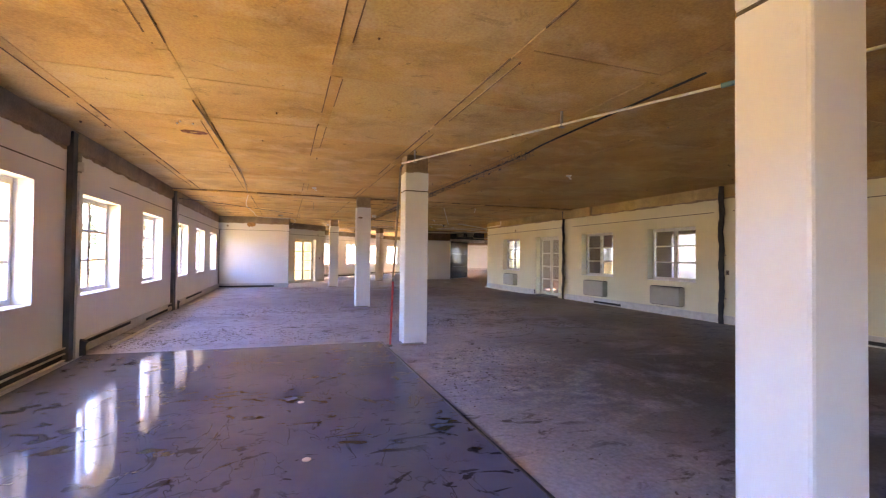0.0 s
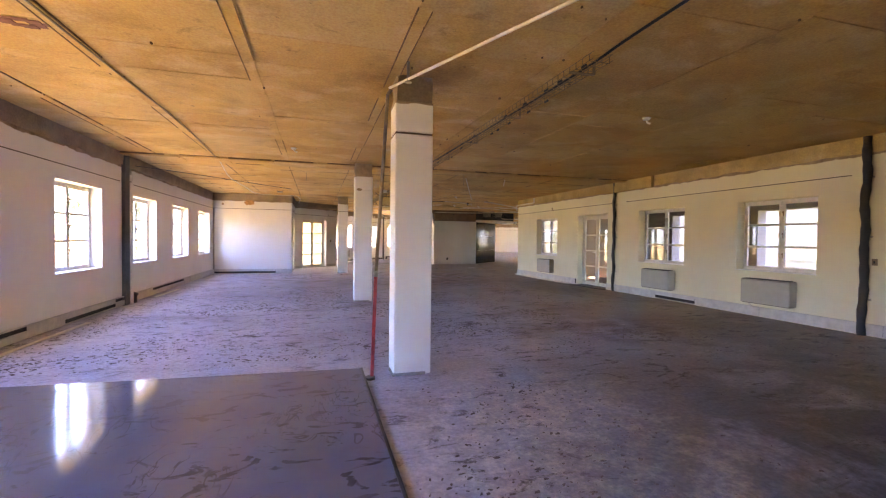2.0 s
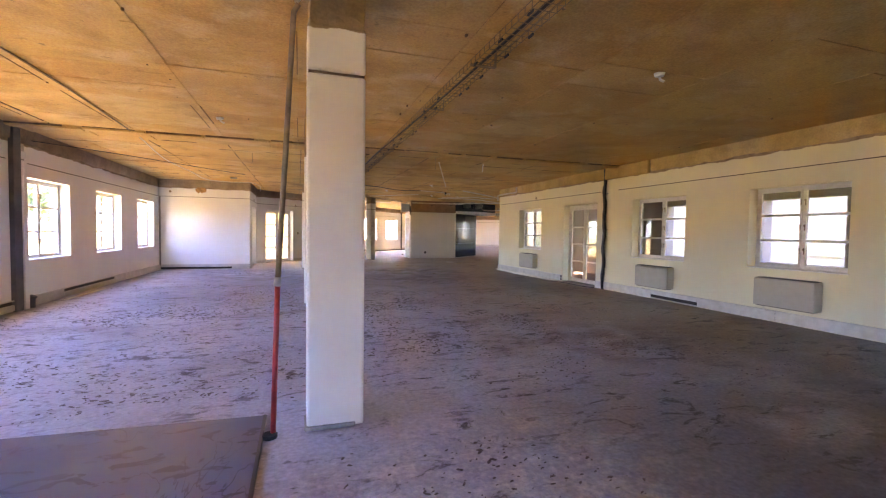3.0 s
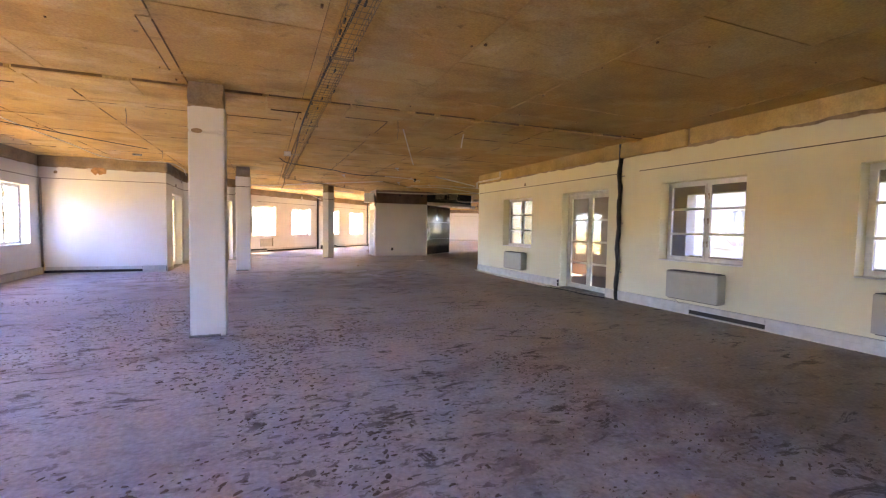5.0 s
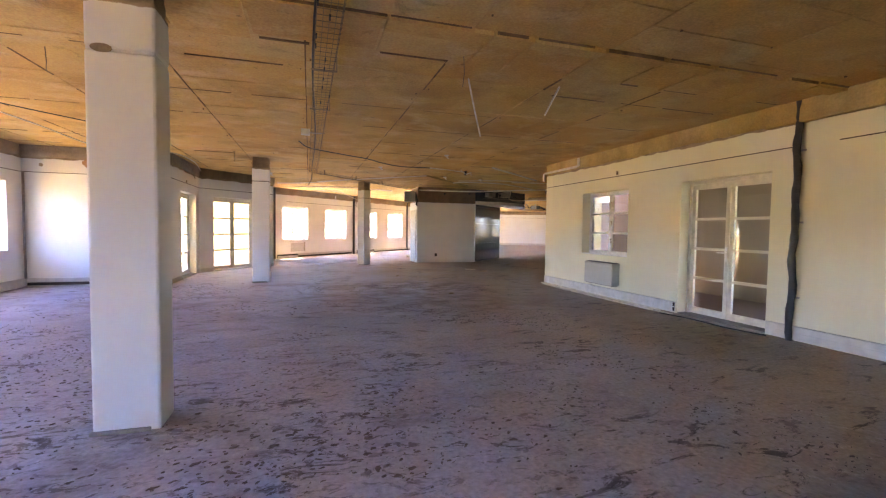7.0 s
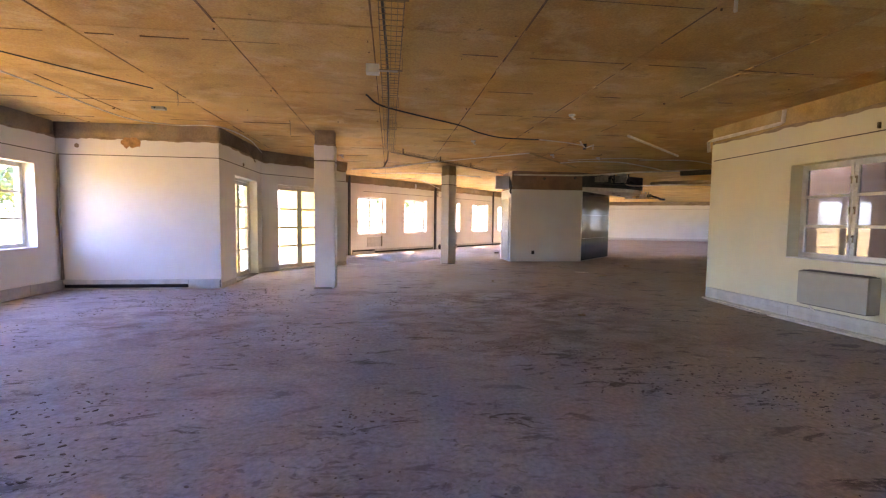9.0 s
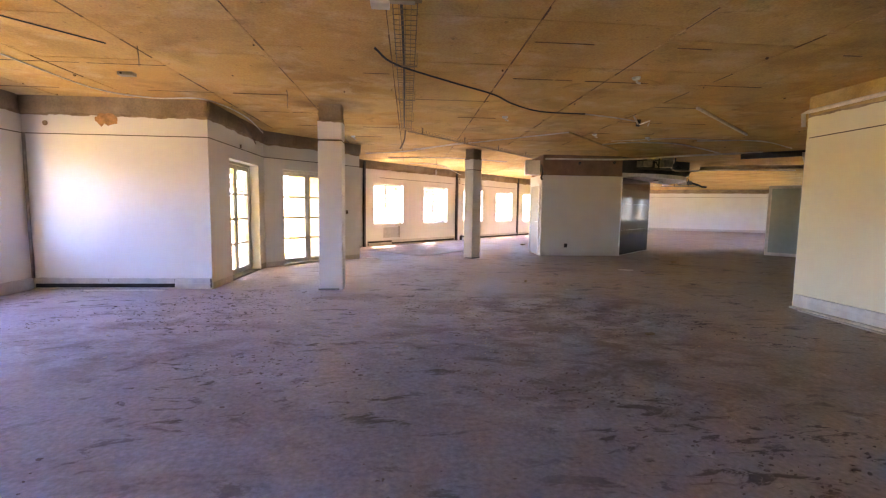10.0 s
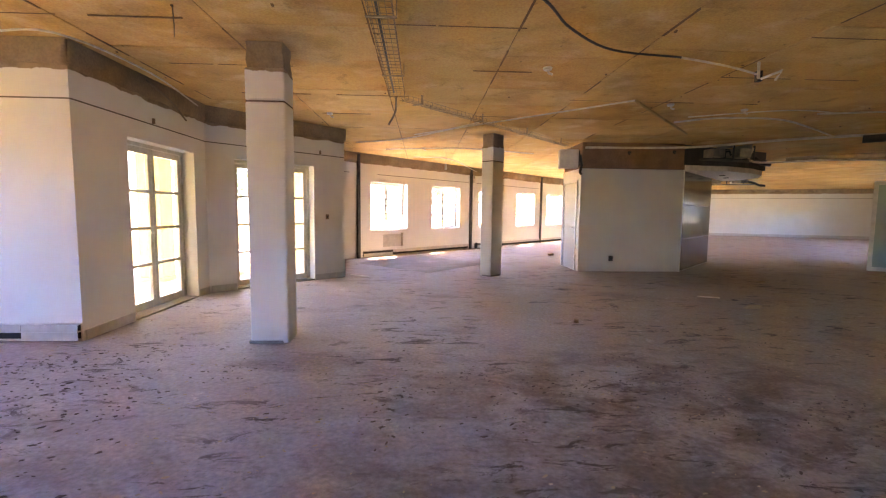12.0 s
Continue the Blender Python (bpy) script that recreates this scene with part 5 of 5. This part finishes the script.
for x, y, w, turn in ((10.5, 24.36, 0.07, 20), (7.75, 29.85, 0.10, 50), (6.0, 17.6, 0.05, 10), (5.55, 21.2, 0.05, 70)):
    s = Shape().box(-w, w, -w * 0.5, w * 0.5, 0, w * 0.5, w * 0.1)
    for v in s.bm.verts:
        v.co += Vector((1, 1, 0)) * 0.3 * w * noise.noise(v.co * 30 + Vector((x, y, 0)))
    thing("rubble_lump", s, ROUGH, "small dark lump of debris on the screed", "debris", "floor debris", m=pose(x, y, 0, 0, 0, turn))
for x, y, ln, turn in ((-2.45, 9.3, 2.6, 90), (-2.48, 14.6, 1.6, 88), (8.85, 15.5, 1.7, 91), (8.8, 18.1, 1.2, 87), (2.25, 25.1, 0.5, -30), (-1.2, BACK - 0.16, 1.2, 1)):
    thing("loose_cover", Shape().box(-ln / 2, ln / 2, -0.035, 0.035, 0.0, 0.012, 0.002), SKIRT, "loose trunking cover lying along the wall", "trunking cover", "loose covers", m=pose(x, y, 0, 0, 0, turn))
for x, y in ((0.15, 3.15), (0.15, 4.39)):
    thing("metal_washer", Shape().tube([(0, 0, 0.008), (0, 0, 0.012)], 0.030, 14), ALU, "small metal disc on the glossy flooring", "litter", "discs on the flooring", m=pose(x, y, 0))

for k, (x, y, ln, turn) in enumerate(((8.90, 16.9, 3.9, 90.5), (8.84, 17.4, 3.0, 89), (8.78, 16.2, 2.4, 91.2))):
    thing("loose_pipe", Shape().tube([(-ln / 2, 0, 0.016), (0, 0.01, 0.016), (ln / 2, 0, 0.016)], 0.016, 8), PVC, "loose pale conduit lying along the wall", "conduit", "loose pipes on the floor", m=pose(x, y, 0, 0, 0, turn))
sag("rubber_gasket", [(8.72, 14.75, 0.012), (8.82, 14.2, 0.012), (8.80, 13.6, 0.012), (8.9, 13.1, 0.012)], 0.012, BLACK, "black rubber strip on the floor by the door", "gasket")
for m, label in ((wall_pose((EAST, 6.92), (EAST, 0)) @ Matrix.Translation((0, 0, 1.12)), "small brown switch box on the plaster beside the door"), (wall_pose(C2, C3) @ Matrix.Translation((2.25, 0, 1.25)), "small dark switch box on the bay wall")):
    sw = empty("switch_box", m, label, "switch", "switch boxes")
    part("box", Shape().box(-0.035, 0.035, -0.012, -0.001, -0.05, 0.05, 0.003), DULLPIPE, sw)
    part("rocker", Shape().box(-0.012, 0.012, -0.018, -0.012, -0.02, 0.02, 0.002), BLACK, sw)
for m in (wall_pose((EAST, 6.72), (EAST, 0)) @ Matrix.Translation((0, 0, 2.50)), wall_pose(C2, C3) @ Matrix.Translation((2.1, 0, 2.50)), wall_pose(C1, C2) @ Matrix.Translation((1.35, 0, 2.50)), wall_pose((EAST, 16.3), (EAST, 0)) @ Matrix.Translation((0, 0, 2.52))):
    hk = empty("wall_bracket", m, "small rusty ceiling bracket stub on the wall", "bracket", "ceiling bracket stubs")
    part("angle", Shape().box(-0.012, 0.012, -0.03, -0.001, -0.03, 0.04, 0.002), DULLPIPE, hk)
    part("screw", Shape().tube([(0, -0.03, 0.02), (0, -0.036, 0.02)], 0.006, 6), GALV, hk)
for x, y in ((-1.25, 6.1), (-1.12, 6.15), (-1.3, 6.2)):
    thing("white_plug", Shape().tube([(x, y, H - 0.02), (x, y, H + 0.002)], 0.012, 8), LAMPW, "small white plug stuck in the slab", "ceiling plug", "ceiling plugs")

# ---- outside ----
thing("ground", Shape().box(-300, 300, -300, 300, -0.8, -0.25), DRY, "sunlit dry sandy lawn around the building", "ground", kind="structure")
thing("roof", Shape().prism([(x * 1.0, y) for x, y in plan], H + 0.26, H + 3.2), STUCCO, "upper storey closing the place above", "roof", kind="structure")
GX = 11.6
# dark ground laid over the sand so the courtyard bounces less sun
thing("court_dark_ground", Shape().box(GX + 0.3, 30.0, -12, 24, -0.3, -0.23), GRASS, "dark green courtyard ground, added to cut bounced light", "lawn", kind="structure")
# unseen reflector that throws warm sunlight through the wing windows
thing("terrace", Shape().box(-6, 24, THICK + 0.02, 7.5, -0.3, -0.22), PAVE, "pale slab outside the wing, added to bounce sunlight in", "terrace", kind="structure", m=wall_pose(C4, FARL) @ Matrix.Translation((6.5, 0, 0)))
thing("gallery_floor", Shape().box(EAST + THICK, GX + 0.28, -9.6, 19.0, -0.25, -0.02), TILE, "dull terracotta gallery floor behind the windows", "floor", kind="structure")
thing("gallery_ceiling", Shape().box(EAST + THICK, GX + 0.3, -9.6, 18.6, 2.75, 2.95), STUCCO, "white gallery ceiling", "ceiling", kind="structure")
# unseen mass added so less sky reaches the facade opposite
thing("gallery_sky_block", Shape().box(EAST + THICK, GX + 0.3, -12, 18.6, 2.96, 9.0), STUCCO, "white block above the gallery, added to cut the court's sky light", "storey", kind="structure")
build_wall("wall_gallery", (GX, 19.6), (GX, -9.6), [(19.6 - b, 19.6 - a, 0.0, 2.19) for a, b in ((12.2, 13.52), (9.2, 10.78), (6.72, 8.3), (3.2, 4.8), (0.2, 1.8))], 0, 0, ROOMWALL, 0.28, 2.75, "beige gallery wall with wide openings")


def balustrade(y0, y1):
    top = empty("balustrade", pose(GX + 0.14, y0, -0.02), "low brown railing in the gallery opening", "railing", "gallery railings")
    part("top_rail", Shape().box(-0.025, 0.025, 0.0, y1 - y0, 0.79, 0.83, 0.004), DULLPIPE, top)
    part("low_rail", Shape().box(-0.02, 0.02, 0.0, y1 - y0, 0.12, 0.15, 0.004), DULLPIPE, top)
    for k in range(int((y1 - y0) / 0.14)):
        part("baluster", Shape().box(-0.01, 0.01, 0.07 + k * 0.14, 0.09 + k * 0.14, 0.15, 0.79), DULLPIPE, top)


balustrade(12.2, 13.52)
balustrade(9.2, 10.78)
NB = 17.0
opp = empty("white_building", pose(NB, 0, -0.25), "white rendered building with a round window across the court", "building")
part("wall", Shape().box(0, 0.4, 7.5, 22.0, 0, 4.6), STUCCO, opp)
part("ledge", Shape().box(-0.08, 0.0, 7.5, 22.0, 1.05, 1.15), STUCCO, opp)
rw = part("window", Shape().tube([(-0.03, 15.95, 1.72), (0.0, 15.95, 1.72)], 0.62, 32), PANE, opp, "round grey window")
s = Shape()
for k in range(32):
    a0, a1 = 2 * math.pi * k / 32, 2 * math.pi * (k + 1) / 32
    s.tube([(-0.04, 15.95 + 0.62 * math.cos(a0), 1.72 + 0.62 * math.sin(a0)), (-0.04, 15.95 + 0.62 * math.cos(a1), 1.72 + 0.62 * math.sin(a1))], 0.035, 6)
part("frame", s, WHITE, rw)
part("glazing_bar", Shape().box(-0.06, -0.032, 15.92, 15.98, 1.12, 2.32).box(-0.06, -0.032, 15.35, 16.55, 1.69, 1.75), WHITE, rw)
# overhang deepened out of view to keep sky light off this facade
part("roof", Shape().box(-2.3, 4, 7.3, 22.2, 4.6, 4.8), BRICK, opp)
planter = empty("brick_planter", pose(10.9, 4.0, -0.02), "red-brown brick planter in the gallery", "planter")
part("body", Shape().box(-0.3, 0.3, -0.5, 0.6, 0, 0.75, 0.01), BRICK, planter)
part("coping", Shape().box(-0.33, 0.33, -0.53, 0.63, 0.75, 0.81, 0.008), BRICK, planter)


def tree(x, y, h, seed, label):
    rnd = random.Random(seed)
    top = empty("tree", pose(x, y, -0.25), label, "tree", "garden trees")
    s = Shape()
    tips = []
    s.tube([(0, 0, 0), (0.05, 0.02, h * 0.25), (0.0, 0.08, h * 0.5), (0.1, 0.0, h * 0.8)], [0.16, 0.13, 0.09, 0.03], 8)
    for k in range(11):
        a0, z0 = rnd.uniform(0, 6.28), h * rnd.uniform(0.25, 0.7)
        r = h * rnd.uniform(0.22, 0.42)
        e = Vector((r * math.cos(a0), r * math.sin(a0), z0 + h * rnd.uniform(0.1, 0.3)))
        s.tube([(0.03, 0.03, z0), (e.x * 0.5, e.y * 0.5, z0 + (e.z - z0) * 0.65), e], [0.06, 0.04, 0.012], 6)
        tips += [e, e * 0.75 + Vector((0, 0, z0 * 0.25)), Vector((e.x * 0.5, e.y * 0.5, z0 + (e.z - z0) * 0.8))]
    part("trunk", s, BARK, top)
    verts, faces = [], []
    for t in tips:
        for _ in range(130):
            c = t + Vector((rnd.gauss(0, 1), rnd.gauss(0, 1), rnd.gauss(0, 0.7))) * h * 0.075
            u = Vector((rnd.gauss(0, 1), rnd.gauss(0, 1), rnd.gauss(0, 1))).normalized()
            v = u.orthogonal().normalized()
            k = len(verts)
            verts += [c - u * 0.11, c + v * 0.05, c + u * 0.11, c - v * 0.05]
            faces.append((k, k + 1, k + 2, k + 3))
    me = bpy.data.meshes.new("crown")
    me.from_pydata([tuple(v) for v in verts], [], faces)
    me.materials.append(LEAF)
    ob = new("crown", me)
    ob.parent = top


for k, (x, y, h) in enumerate(((19.0, 5.0, 5.0), (26.0, 1.0, 6.0), (-9.0, 29.0, 5.6), (-6.0, 36.0, 5.5), (4.0, 44.0, 6.0))):
    tree(x, y, h, k + 3, "leafy garden tree in full sun")
for x, y in ((-1.6, 24.6), (-3.6, 23.0)):
    pil = empty("porch_pillar", pose(x, y, -0.25), "yellow rendered porch pillar outside the glazed doors", "pillar", "porch pillars")
    part("shaft", Shape().box(-0.22, 0.22, -0.22, 0.22, 0.3, 2.868, 0.01), YELLOW, pil)
    part("plinth", Shape().box(-0.27, 0.27, -0.27, 0.27, 0, 0.3, 0.01), YELLOW, pil)
thing("porch_slab", Shape().prism([(-4.2, BACK + THICK + 0.01), (C1[0] - THICK - 0.01, BACK + THICK + 0.01), (C2[0] - THICK, C2[1] + 0.1), (C4[0] - 0.6, C4[1] - 0.6), (-3.0, 27.2)], -0.25, -0.03), PAVE, "pale paved porch outside the bend", "porch", kind="structure")
thing("porch_roof", Shape().prism([(-4.4, BACK + THICK + 0.03), (C1[0] - THICK - 0.01, BACK + THICK + 0.03), (C2[0] - THICK - 0.01, C2[1] + 0.12), (C3[0] - 0.46, C3[1]), (C4[0] - 0.46, C4[1] - 0.02), (-3.2, 27.4)], 2.62, 2.85), STUCCO, "pale soffit slab over the porch", "porch roof", kind="structure")
# supposed wall, added to block low sky and send back yellow light
yb = empty("low_sky_screen", pose(-12.0, 0, -0.25), "yellow rendered wall across the lawn, added to screen low sky", "garden wall")
part("wall", Shape().box(-0.4, 0, -14, 25, 0, 2.7), YELLOW, yb)
part("plinth", Shape().box(0, 0.06, -14, 25, 0, 0.5), STUCCO, yb)
part("coping", Shape().box(-0.46, 0.06, -14.05, 25.05, 2.7, 2.8), STUCCO, yb)
